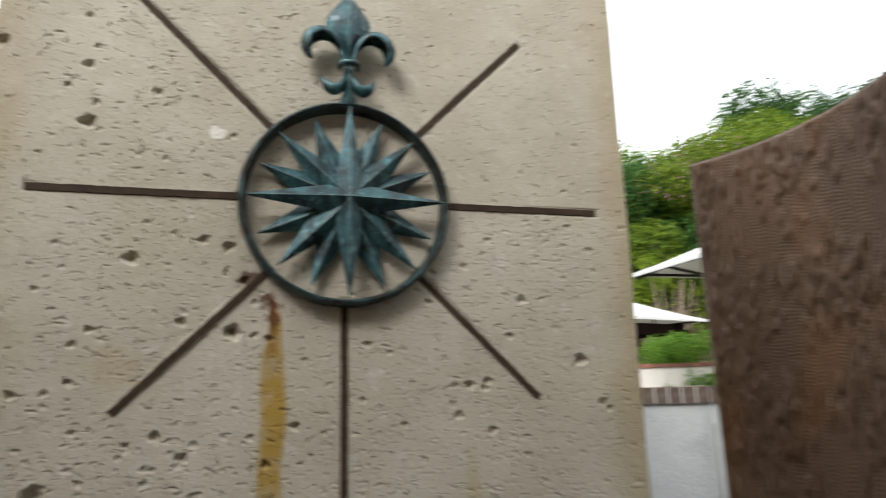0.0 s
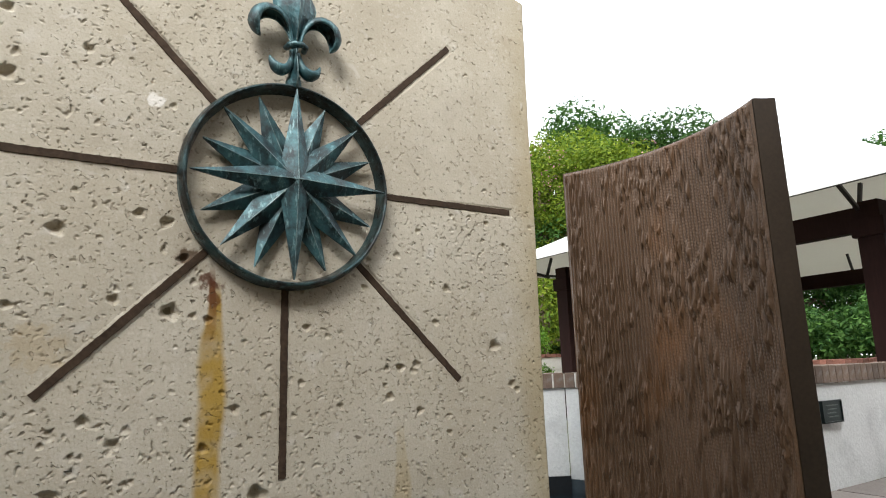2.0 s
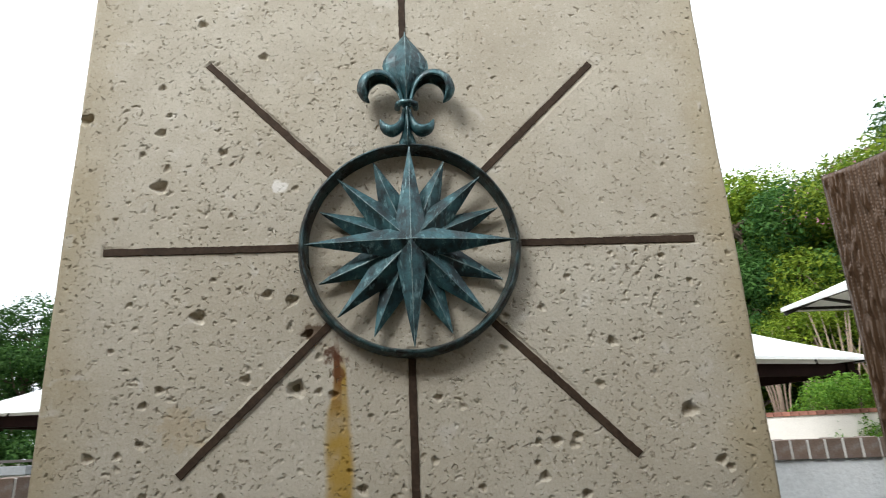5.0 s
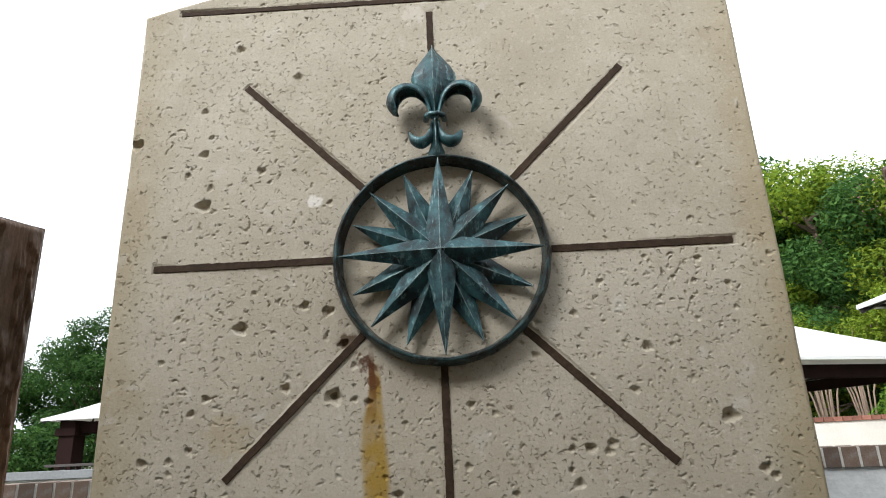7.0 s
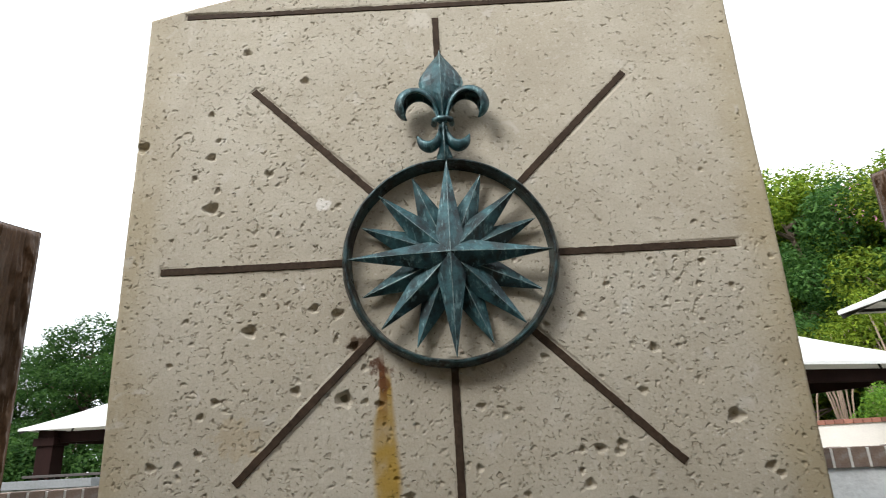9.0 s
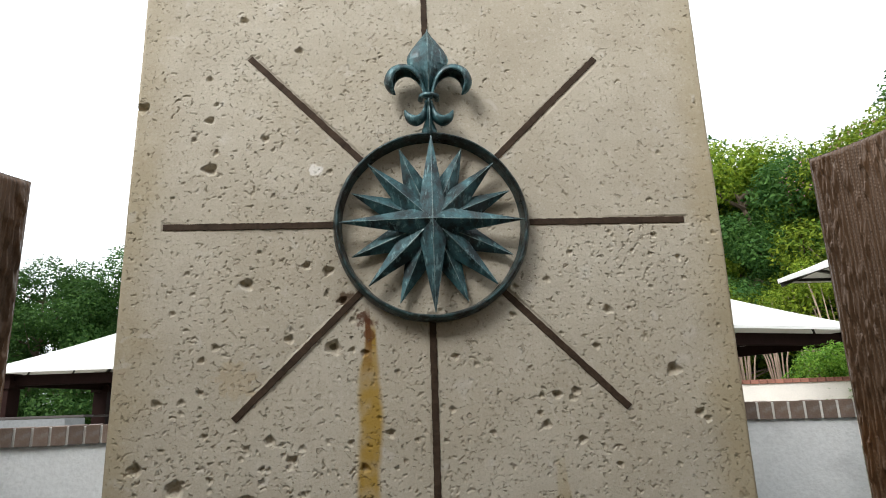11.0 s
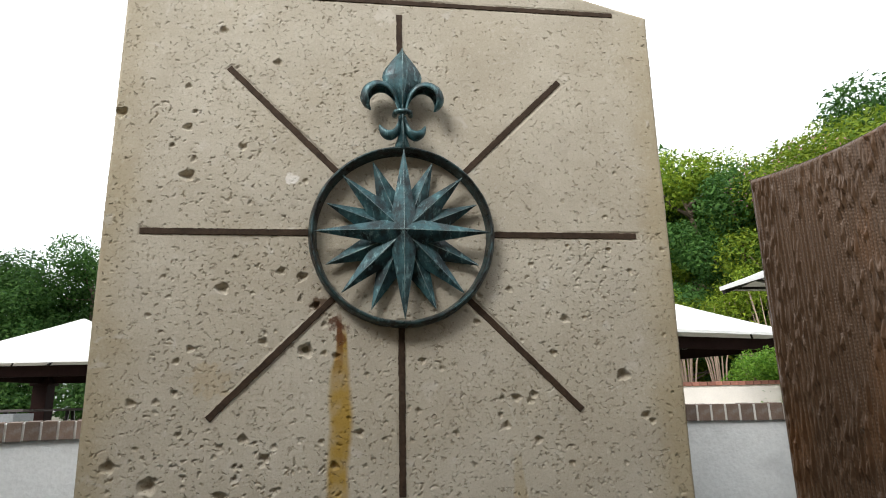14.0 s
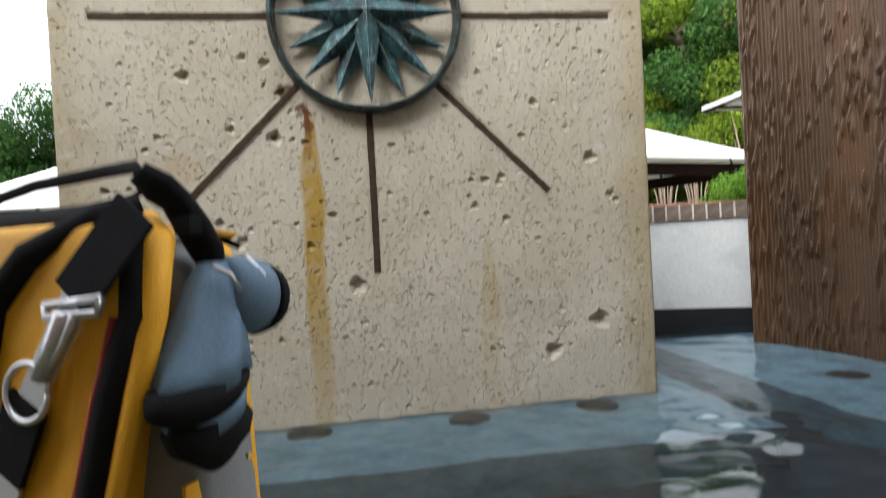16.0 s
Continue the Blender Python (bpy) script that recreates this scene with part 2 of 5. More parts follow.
def add_tube(bm, pts, radii, seg=8, flat=1.0, cap=True):
    """A tube along pts; flat squeezes it along its second normal."""
    pts = [Vector(p) for p in pts]
    rings = []
    up = Vector((0.013, 1, 0.021))
    for i, p in enumerate(pts):
        d = (pts[min(i + 1, len(pts) - 1)] - pts[max(i - 1, 0)]).normalized()
        n = d.cross(up)
        n = n.normalized() if n.length > 1e-4 else d.orthogonal().normalized()
        b = d.cross(n).normalized()
        r = radii[i] if hasattr(radii, "__len__") else radii
        rings.append([bm.verts.new(p + n * math.cos(a) * r + b * math.sin(a) * r * flat) for a in (2 * math.pi * k / seg for k in range(seg))])
    for r0, r1 in zip(rings, rings[1:]):
        for k in range(seg):
            bm.faces.new((r0[k], r0[(k + 1) % seg], r1[(k + 1) % seg], r1[k]))
    if cap:
        bm.faces.new(rings[0][::-1])
        bm.faces.new(rings[-1])


def tube(pts, radii, seg=8, flat=1.0):
    bm = bmesh.new()
    add_tube(bm, pts, radii, seg, flat)
    bmesh.ops.recalc_face_normals(bm, faces=bm.faces)
    return bm


WATER = -0.05
FLOOR = 0.03
COPE = 0.69


def stone_material():
    m = bpy.data.materials.new("pitted_cream_cast_stone")
    m.use_nodes = True
    nt = m.node_tree
    N, L = nt.nodes, nt.links
    b = N["Principled BSDF"]
    b.inputs["Roughness"].default_value = 0.85
    b.inputs["Specular IOR Level"].default_value = 0.25
    tc = N.new("ShaderNodeTexCoord")
    sep = N.new("ShaderNodeSeparateXYZ")
    L.new(tc.outputs["Object"], sep.inputs[0])

    def tex(scale, detail=6, vec=None, dist=0.0):
        t = N.new("ShaderNodeTexNoise")
        t.inputs["Scale"].default_value, t.inputs["Detail"].default_value, t.inputs["Distortion"].default_value = scale, detail, dist
        L.new(vec or tc.outputs["Object"], t.inputs["Vector"])
        return t.outputs["Fac"]

    def rng_(src, a, c, lo=0.0, hi=1.0):
        t = N.new("ShaderNodeMapRange")
        t.interpolation_type = "SMOOTHSTEP"
        for k, v in (("From Min", a), ("From Max", c), ("To Min", lo), ("To Max", hi)):
            t.inputs[k].default_value = v
        L.new(src, t.inputs["Value"])
        return t.outputs["Result"]

    def op(kind, x, y):
        t = N.new("ShaderNodeMath")
        t.operation = kind
        for i, v in enumerate((x, y)):
            if isinstance(v, (int, float)):
                t.inputs[i].default_value = v
            else:
                L.new(v, t.inputs[i])
        return t.outputs[0]

    def mix(fac, a, c):
        t = N.new("ShaderNodeMix")
        t.data_type = "RGBA"
        for k, v in (("Factor", fac), ("A", a), ("B", c)):
            if isinstance(v, tuple):
                t.inputs[k].default_value = (*v, 1)
            else:
                L.new(v, t.inputs[k])
        return t.outputs["Result"]

    x, z = sep.outputs["X"], sep.outputs["Z"]
    col = mix(rng_(tex(2.2), 0.35, 0.68), (0.435, 0.388, 0.302), (0.505, 0.462, 0.376))
    col = mix(rng_(tex(9, 8), 0.45, 0.75, 0, 0.5), col, (0.375, 0.325, 0.245))
    col = mix(rng_(tex(38, 6), 0.52, 0.8, 0, 0.55), col, (0.585, 0.545, 0.46))
    col = mix(rng_(tex(150, 4), 0.45, 0.72, 0, 0.42), col, (0.34, 0.30, 0.225))
    col = mix(rng_(tex(85, 5), 0.58, 0.75, 0, 0.4), col, (0.64, 0.61, 0.54))
    # ochre lichen along the upright edges
    ax = op("ABSOLUTE", x, 0)
    edge = op("ADD", ax, op("MULTIPLY", op("SUBTRACT", tex(5), 0.5), 0.22))
    side = op("MULTIPLY", rng_(x, -0.2, 0.2, 0.8, 1.0), rng_(z, 2.3, 1.2, 0.5, 1.0))
    col = mix(op("MULTIPLY", rng_(edge, 0.84, 0.99, 0, 0.5), side), col, (0.33, 0.255, 0.12))
    # pale lime bloom in patches
    col = mix(rng_(tex(16, 8, None, 0.6), 0.58, 0.76, 0, 0.45), col, (0.60, 0.575, 0.52))
    # ochre run below the ring and a fainter one beside it
    wob = op("MULTIPLY", op("SUBTRACT", tex(4), 0.5), 0.05)

    def run(cx, half, ztop, zfade, amount, colour, base_col, zlow=-0.05, lo=0.35):
        d = op("ABSOLUTE", op("ADD", op("SUBTRACT", x, cx), wob), 0)
        wide = op("MULTIPLY", rng_(z, ztop, ztop - 0.24, 0.42, 1.0), half)
        f = rng_(op("DIVIDE", d, wide), 1.2, 0.62)
        f = op("MULTIPLY", f, rng_(z, ztop + 0.03, ztop - 0.05))
        f = op("MULTIPLY", f, rng_(z, zlow, zfade, lo, 1.0))
        f = op("MULTIPLY", f, rng_(tex(14, 5), 0.25, 0.6, 0.55, 1.0))
        return mix(op("MULTIPLY", f, amount), base_col, colour)

    col = run(-0.205, 0.038, 1.0, 0.5, 0.92, (0.335, 0.205, 0.022), col)
    col = run(-0.212, 0.018, 1.04, 1.0, 0.95, (0.13, 0.040, 0.010), col, 0.78, 0.0)
    col = run(0.385, 0.036, 0.56, 0.35, 0.34, (0.36, 0.25, 0.07), col)
    # rust blot where the ring meets the stone
    def blot(cx, cz, r, colour, amount, base_col):
        dx, dz = op("SUBTRACT", x, cx), op("SUBTRACT", z, cz)
        d = op("SQRT", op("ADD", op("MULTIPLY", dx, dx), op("MULTIPLY", dz, dz)), 0)
        d = op("ADD", d, op("MULTIPLY", op("SUBTRACT", tex(26, 8), 0.5), r * 3.2))
        return mix(rng_(d, r, r * 0.55, 0, amount), base_col, colour)

    col = blot(-0.285, 1.075, 0.034, (0.085, 0.045, 0.02), 0.85, col)
    col = blot(-0.325, 0.925, 0.018, (0.09, 0.08, 0.045), 0.8, col)
    col = blot(-0.215, 1.005, 0.03, (0.09, 0.03, 0.012), 0.9, col)
    col = blot(-0.205, 0.96, 0.022, (0.12, 0.045, 0.015), 0.8, col)
    col = blot(-0.386, 1.525, 0.026, (0.75, 0.72, 0.66), 0.9, col)
    col = blot(-0.62, 0.83, 0.07, (0.40, 0.27, 0.10), 0.25, col)
    col = blot(-0.06, 2.2, 0.05, (0.66, 0.62, 0.54), 0.5, col)
    # fine pores: short scratches and pinholes, their dirt and shade both painted as brown
    warp = N.new("ShaderNodeVectorMath")
    warp.operation = "ADD"
    wn_ = N.new("ShaderNodeTexNoise")
    wn_.inputs["Scale"].default_value = 34
    L.new(tc.outputs["Object"], wn_.inputs["Vector"])
    wsc = N.new("ShaderNodeVectorMath")
    wsc.operation = "SCALE"
    wsc.inputs["Scale"].default_value = 0.04
    L.new(wn_.outputs["Color"], wsc.inputs[0])
    L.new(tc.outputs["Object"], warp.inputs[0])
    L.new(wsc.outputs[0], warp.inputs[1])
    smooth_part = op("MULTIPLY", rng_(x, 0.05, 0.3), rng_(z, 1.25, 1.5))
    pores = None
    for scale, keep, rad in ((42, 0.80, 0.25), (70, 0.78, 0.27), (120, 0.74, 0.30)):
        vor = N.new("ShaderNodeTexVoronoi")
        vor.inputs["Scale"].default_value = scale
        mp = N.new("ShaderNodeMapping")
        mp.inputs["Scale"].default_value = (0.7, 1, 1.15)
        L.new(warp.outputs[0], mp.inputs["Vector"])
        L.new(mp.outputs["Vector"], vor.inputs["Vector"])
        sp = N.new("ShaderNodeSeparateColor")
        L.new(vor.outputs["Color"], sp.inputs[0])
        lim = op("ADD", op("MULTIPLY", smooth_part, 0.10), keep)
        on = op("GREATER_THAN", op("ADD", sp.outputs[0], op("MULTIPLY", op("SUBTRACT", tex(3.5), 0.5), 0.8)), lim)
        one = op("MULTIPLY", on, rng_(vor.outputs["Distance"], rad, rad * 0.7))
        pores = one if pores is None else op("MAXIMUM", pores, one)
    dirt_and_shade = mix(op("MULTIPLY", pores, 0.34), col, (0.20, 0.155, 0.095))
    L.new(dirt_and_shade, b.inputs["Base Color"])
    hgt = op("ADD", op("MULTIPLY", pores, -1.0), op("MULTIPLY", tex(130, 4), 0.22))
    bp = N.new("ShaderNodeBump")
    bp.inputs["Strength"].default_value, bp.inputs["Distance"].default_value = 1.0, 0.007
    L.new(hgt, bp.inputs["Height"])
    L.new(bp.outputs["Normal"], b.inputs["Normal"])
    return m


M_STONE = stone_material()
# ---------------------------------------------------------------- ground, pool and walls
ARC_R, ARC_Y = 4.9, -3.07
ARC_A = math.asin(2.28 / ARC_R)


def arc_points(n, r=ARC_R):
    return [(r * math.sin(a), ARC_Y + r * math.cos(a)) for a in np.linspace(-ARC_A, ARC_A, n)]


pool = [(-2.62, -1.25)] + [(-2.72, 0.03)] + arc_points(24) + [(2.72, 0.03), (2.62, -1.25)]
bm = bmesh.new()
inner = [bm.verts.new((x, y, FLOOR)) for x, y in pool]
mid = [bm.verts.new((x * 4 - 0.0, y * 4, FLOOR)) for x, y in pool]
far = [bm.verts.new((x * 260, y * 260, FLOOR)) for x, y in pool]
n = len(pool)
for i in range(n):
    j = (i + 1) % n
    for a, b in ((inner, mid), (mid, far)):
        bm.faces.new((a[i], a[j], b[j], b[i]))
bmesh.ops.recalc_face_normals(bm, faces=bm.faces)
ground = part("ground", bm, M_GROUND)
tagged(ground, "brown and green woodland ground around the fountain court", "ground", kind="structure")

bm = bmesh.new()
top = [bm.verts.new((x, y, FLOOR - 0.002)) for x, y in pool]
bot = [bm.verts.new((x, y, -0.42)) for x, y in pool]
for i in range(n):
    j = (i + 1) % n
    bm.faces.new((top[i], top[j], bot[j], bot[i]))
bm.faces.new(bot)
basin = tagged(part("pool_basin", bm, M_POOL), "slate blue painted shallow fountain basin", "pool", kind="structure")

M_WATER = bpy.data.materials.new("rippling_pool_water")
M_WATER.use_nodes = True
M_PLINTH = mat("pale_blue_pool_paint", (0.15, 0.225, 0.27), 0.6, 0, 0.3, 5, 40, 0.3, 0.004, second=(0.10, 0.16, 0.20))
nt = M_WATER.node_tree
b = nt.nodes["Principled BSDF"]
b.inputs["Base Color"].default_value = (0.62, 0.74, 0.78, 1)
b.inputs["Roughness"].default_value = 0.03
b.inputs["IOR"].default_value = 1.33
b.inputs["Transmission Weight"].default_value = 1.0

wtex, wco, wbump = nt.nodes.new("ShaderNodeTexNoise"), nt.nodes.new("ShaderNodeTexCoord"), nt.nodes.new("ShaderNodeBump")
wtex.inputs["Scale"].default_value, wtex.inputs["Detail"].default_value, wtex.inputs["Distortion"].default_value = 15, 3, 0.8
wbump.inputs["Strength"].default_value, wbump.inputs["Distance"].default_value = 0.12, 0.015
nt.links.new(wco.outputs["Object"], wtex.inputs["Vector"])
nt.links.new(wtex.outputs["Fac"], wbump.inputs["Height"])
nt.links.new(wbump.outputs["Normal"], b.inputs["Normal"])

w_n = 150
gx = np.linspace(-2.75, 2.75, 2 * w_n)
gy = np.linspace(-1.3, 1.9, w_n)
X, Y = np.meshgrid(gx, gy)
rng = np.random.default_rng(4)
Z = np.zeros_like(X)
for _ in range(42):
    a = rng.uniform(0, 2 * math.pi)
    k = rng.uniform(8, 42)
    Z += 0.05 / k * np.sin(k * (X * math.cos(a) + Y * math.sin(a)) + rng.uniform(0, 6.28)) * 0.35
Z *= 0.42 + 1.2 * np.exp(-((X - 1.15) ** 2 / 0.12 + (Y + 0.62) ** 2 / 0.10))
near = np.exp(-((X - 1.15) ** 2 / 0.14 + (Y + 0.6) ** 2 / 0.12))
for _ in range(14):
    a, k = rng.normal(1.25, 0.35), rng.uniform(40, 72)
    Z += near * 0.036 / k * np.sin(k * (X * math.cos(a) + Y * math.sin(a)) + rng.uniform(0, 6.28))
for sx in np.linspace(-0.95, 0.95, 14):
    d = np.hypot(X - sx, Y + 0.03)
    Z += 0.0022 * np.exp(-d * 3.2) * np.sin(d * 60 + sx * 9)
keep = (X / ARC_R) ** 2 + ((Y - ARC_Y) / ARC_R) ** 2 < 1.0
ny, nx = X.shape
V = np.stack([X, Y, Z + WATER], -1).reshape(-1, 3)
F = []
for j in range(ny - 1):
    for i in range(nx - 1):
        if keep[j, i] and keep[j, i + 1] and keep[j + 1, i] and keep[j + 1, i + 1] and abs(X[j, i]) < 2.66 - 0.05 * abs(Y[j, i]):
            F.append((j * nx + i, j * nx + i + 1, (j + 1) * nx + i + 1, (j + 1) * nx + i))
water = tagged(arrays("water", V, F, M_WATER, smooth=True), "rippling blue grey water of the fountain pool", "water", kind="structure")
water.visible_shadow = False


def wall_run(name, pts, label, closed_ends=True, thick=0.2, z0=-0.1, z1=COPE - 0.095, material=M_STUCCO):
    """A low wall along pts, whose face towards the pool is the polyline; it is thick on the left of the way."""
    bm = bmesh.new()
    sec = []
    for i, p in enumerate(pts):
        a, c = Vector(pts[max(i - 1, 0)]), Vector(pts[min(i + 1, len(pts) - 1)])
        d = (c - a).normalized()
        nrm = Vector((-d.y, d.x)) * thick
        q = Vector(p) + nrm
        sec.append([bm.verts.new((*p, z0)), bm.verts.new((*p, z1)), bm.verts.new((*q, z1)), bm.verts.new((*q, z0))])
    for s, t in zip(sec, sec[1:]):
        for k in range(4):
            bm.faces.new((s[k], s[(k + 1) % 4], t[(k + 1) % 4], t[k]))
    bm.faces.new(sec[0])
    bm.faces.new(sec[-1][::-1])
    bmesh.ops.recalc_face_normals(bm, faces=bm.faces)
    return tagged(part(name, bm, material), label, "wall", kind="structure")


def ribbon(bm, pts, off0, off1, z0, z1):
    sec = []
    for i, p in enumerate(pts):
        a, c = Vector(pts[max(i - 1, 0)]), Vector(pts[min(i + 1, len(pts) - 1)])
        d = (c - a).normalized()
        nrm = Vector((-d.y, d.x))
        p = Vector(p)
        sec.append([bm.verts.new((*(p + nrm * o), z)) for o, z in ((off0, z0), (off0, z1), (off1, z1), (off1, z0))])
    for s, t in zip(sec, sec[1:]):
        for k in range(4):
            bm.faces.new((s[k], s[(k + 1) % 4], t[(k + 1) % 4], t[k]))
    bm.faces.new(sec[0])
    bm.faces.new(sec[-1][::-1])
    bmesh.ops.recalc_face_normals(bm, faces=bm.faces)


arc = arc_points(40)
RUNS = [
    ("wall_back", arc, "whitewashed low stucco wall with brick coping behind the pool"),
    ("wall_right_return", [(2.284, 1.262), (2.72, 0.05)], "whitewashed stucco return wall beside the pool"),
    ("wall_plaque", [(2.735, 0.03), (4.0, 0.07), (4.9, 0.12)], "whitewashed low stucco wall carrying bronze plaques"),
    ("wall_left_return", [(-2.72, 0.05), (-2.284, 1.262)], "whitewashed stucco return wall beside the pool"),
    ("wall_left_outer", [(-4.9, 0.12), (-4.0, 0.07), (-2.735, 0.03)], "whitewashed low stucco wall beside the pool"),
]
brick_mesh = None
for wname, pts, wlabel in RUNS:
    w = wall_run(wname, pts, wlabel)
    bm = bmesh.new()
    ribbon(bm, pts, -0.011, 0.208, COPE - 0.094, COPE - 0.005)
    part("mortar", bm, M_MORTAR, w)
    if wname == "wall_back":
        bm = bmesh.new()
        ribbon(bm, pts, -0.02, 0.0, -0.12, 0.05)
        part("tile_band", bm, M_BLACK, w, "black glazed waterline tile band")
    # coping bricks on edge
    P = [Vector(p) for p in pts]
    seglen = [(b - a).length for a, b in zip(P, P[1:])]
    total = sum(seglen)
    count = int(total / 0.0765)
    pitch = total / count
    for i in range(count):
        s = (i + 0.5) * pitch
        k = 0
        while k < len(seglen) - 1 and s > seglen[k]:
            s -= seglen[k]
            k += 1
        d = (P[k + 1] - P[k]).normalized()
        c = P[k] + d * s
        ang = math.degrees(math.atan2(d.y, d.x))
        if brick_mesh is None:
            b0 = part("brick", box((-0.033, -0.018, -0.048), (0.033, 0.218, 0.048), 0.004), M_BRICK)
            brick_mesh = b0.data
        else:
            b0 = new("brick", brick_mesh)
        b0.parent = w
        b0.matrix_world = pose(c.x, c.y, COPE - 0.048 + random.uniform(-0.002, 0.002), random.uniform(-0.6, 0.6), 0, ang + random.uniform(-0.8, 0.8))

# ---------------------------------------------------------------- the stone slab
SL_B, SL_E, SL_P = -0.075, 2.262, 2.525
CZ, RAY = 1.327, 0.88


def slab_top(x):
    return SL_E + (SL_P - SL_E) * (1 - np.abs(x))


def seg_dist(X, Z, x0, z0, x1, z1):
    dx, dz = x1 - x0, z1 - z0
    L = math.hypot(dx, dz)
    u = ((X - x0) * dx + (Z - z0) * dz) / L
    v = np.abs((X - x0) * dz - (Z - z0) * dx) / L
    return u, v, L


STRIPS = []
for k in range(8):
    a = radians(45 * k)
    r0 = 0.31 if k else 0.70
    STRIPS.append((r0 * math.sin(a), CZ + r0 * math.cos(a), RAY * math.sin(a), CZ + RAY * math.cos(a), 0.024))
STRIPS.append((-0.87, 2.262, 0.87, 2.262, 0.02))

rng = np.random.default_rng(11)
nx, nz = 740, 880
gx = np.linspace(-1, 1, nx)
gu = np.linspace(0, 1, nz)
X = np.repeat(gx[None, :], nz, 0)
Z = SL_B + gu[:, None] * (slab_top(X) - SL_B)
H = np.zeros_like(X)
# the large pits, as x, z and radius
BIG = [(-0.32, 0.92, 0.024), (-0.74, 1.53, 0.022), (0.78, 0.82, 0.022), (-0.07, 0.41, 0.028), (0.79, 0.23, 0.033), (0.61, 0.13, 0.028), (-0.14, 0.65, 0.014), (-0.46, 0.95, 0.014),
       (-0.98, 1.76, 0.020), (0.85, 0.68, 0.016), (-0.60, 1.13, 0.020), (-0.29, 1.07, 0.015), (-0.91, 0.57, 0.020), (-0.79, 0.51, 0.026), (-0.57, 0.47, 0.018), (-0.34, 1.17, 0.017)]
MIDDLE = [(-0.65, 2.10, 0.014), (-0.75, 1.71, 0.015), (-0.76, 1.87, 0.011), (-0.80, 1.64, 0.010), (-0.73, 1.77, 0.009), (-0.56, 1.64, 0.014), (-0.45, 1.98, 0.014), (0.26, 1.01, 0.011),
          (0.39, 0.75, 0.015), (0.45, 0.76, 0.014), (0.44, 0.74, 0.012), (0.35, 0.66, 0.014), (0.46, 0.61, 0.013), (0.58, 1.02, 0.015), (0.07, 0.88, 0.012), (0.53, 0.90, 0.012)]
LOWER = [(0.18, 0.64, 0.010), (0.34, 0.75, 0.010), (0.87, 0.66, 0.012), (-0.79, 1.17, 0.008), (-0.83, 1.04, 0.009), (-0.69, 0.93, 0.012), (-0.73, 0.89, 0.011), (-0.73, 0.79, 0.011),
         (-0.51, 0.64, 0.016), (-0.44, 0.58, 0.016), (-0.58, 0.62, 0.010), (-0.71, 0.66, 0.010), (-0.41, 1.19, 0.014), (-0.26, 0.91, 0.010), (-0.22, 0.90, 0.012), (-0.22, 0.55, 0.014), (-0.86, 0.76, 0.014)]
pits = [(x, z, r * 1.1, r * 0.92, r * 1.0, rng.uniform(-0.6, 0.6), 0) for x, z, r in BIG + MIDDLE + LOWER]


def shell_density(x, z):
    """How thickly the shell casts lie: sparse and small in the upper half, thick in bands below."""
    d = 0.85 if z < 1.35 else 0.50
    if x > 0.12 and z > 1.33:
        d = 0.24
    return d * (0.62 + 0.38 * math.sin(5.1 * x + 2.3 * z + 1.0) * math.sin(3.3 * z - 4.7 * x))


for i in range(9000):
    x, z = rng.uniform(-0.985, 0.985), rng.uniform(-0.05, 2.47)
    if rng.random() > shell_density(x, z):
        continue
    kind = rng.random()
    if kind < 0.76:
        # a thin slit left by a broken shell
        a = rng.uniform(0.0035, 0.0085) * (1.35 if rng.random() < 0.12 else 1.0)
        pits.append((x, z, a, rng.uniform(0.0021, 0.0036), rng.uniform(0.0024, 0.0050), rng.uniform(-0.5, 2.2), 0))
    elif kind < 0.86:
        # a curved slit
        a = rng.uniform(0.006, 0.013)
        pits.append((x, z, a, a * rng.uniform(0.7, 1.0), 0.0060, rng.uniform(0, 3.1), 1))
    elif z < 1.6:
        # a rounded shallow hollow
        a = rng.choice([0.0055, 0.0075, 0.0105], p=[0.6, 0.3, 0.1])
        pits.append((x, z, a * rng.uniform(1.0, 1.35), a * rng.uniform(0.75, 1.1), a * rng.uniform(0.5, 0.95), rng.uniform(0, 3.1), 0))
for x, z, a, c, dep, t, form in pits:
    i0, i1 = np.searchsorted(gx, (x - 1.6 * a - 0.003, x + 1.6 * a + 0.003))
    u = (z - SL_B) / (slab_top(x) - SL_B)
    du = (1.7 * max(a, c) + 0.003) / 2.3
    j0, j1 = np.searchsorted(gu, (u - du, u + du))
    if i1 - i0 < 1 or j1 - j0 < 1:
        continue
    xs, zs = X[j0:j1, i0:i1] - x, Z[j0:j1, i0:i1] - z
    p, q = xs * math.cos(t) + zs * math.sin(t), -xs * math.sin(t) + zs * math.cos(t)
    ang = np.arctan2(q, p)
    r = np.sqrt((p / a) ** 2 + (q / c) ** 2) * (1 + 0.12 * np.sin(3 * ang + x * 40) + 0.07 * np.sin(5 * ang + z * 30))
    if form:
        arc_at = (ang - t * 2 + math.pi) % (2 * math.pi) - math.pi
        hole = dep * np.clip(1 - ((r - 0.85) / 0.30) ** 2, 0, 1) * np.clip(1.5 - np.abs(arc_at), 0, 0.5) * 2
    else:
        # deeper under the upper lip, running out below
        hole = dep * np.clip(1.1 - r ** 2, 0, 1) ** 0.8 * (1 + 0.35 * np.clip(zs / max(a, c), -1, 1))
    H[j0:j1, i0:i1] = np.maximum(H[j0:j1, i0:i1], hole)
for x0, z0, x1, z1, w in STRIPS:
    u, v, L = seg_dist(X, Z, x0, z0, x1, z1)
    H = np.where((u > -0.002) & (u < L + 0.002) & (v < w / 2 + 0.001), np.minimum(H, 0.004), H)
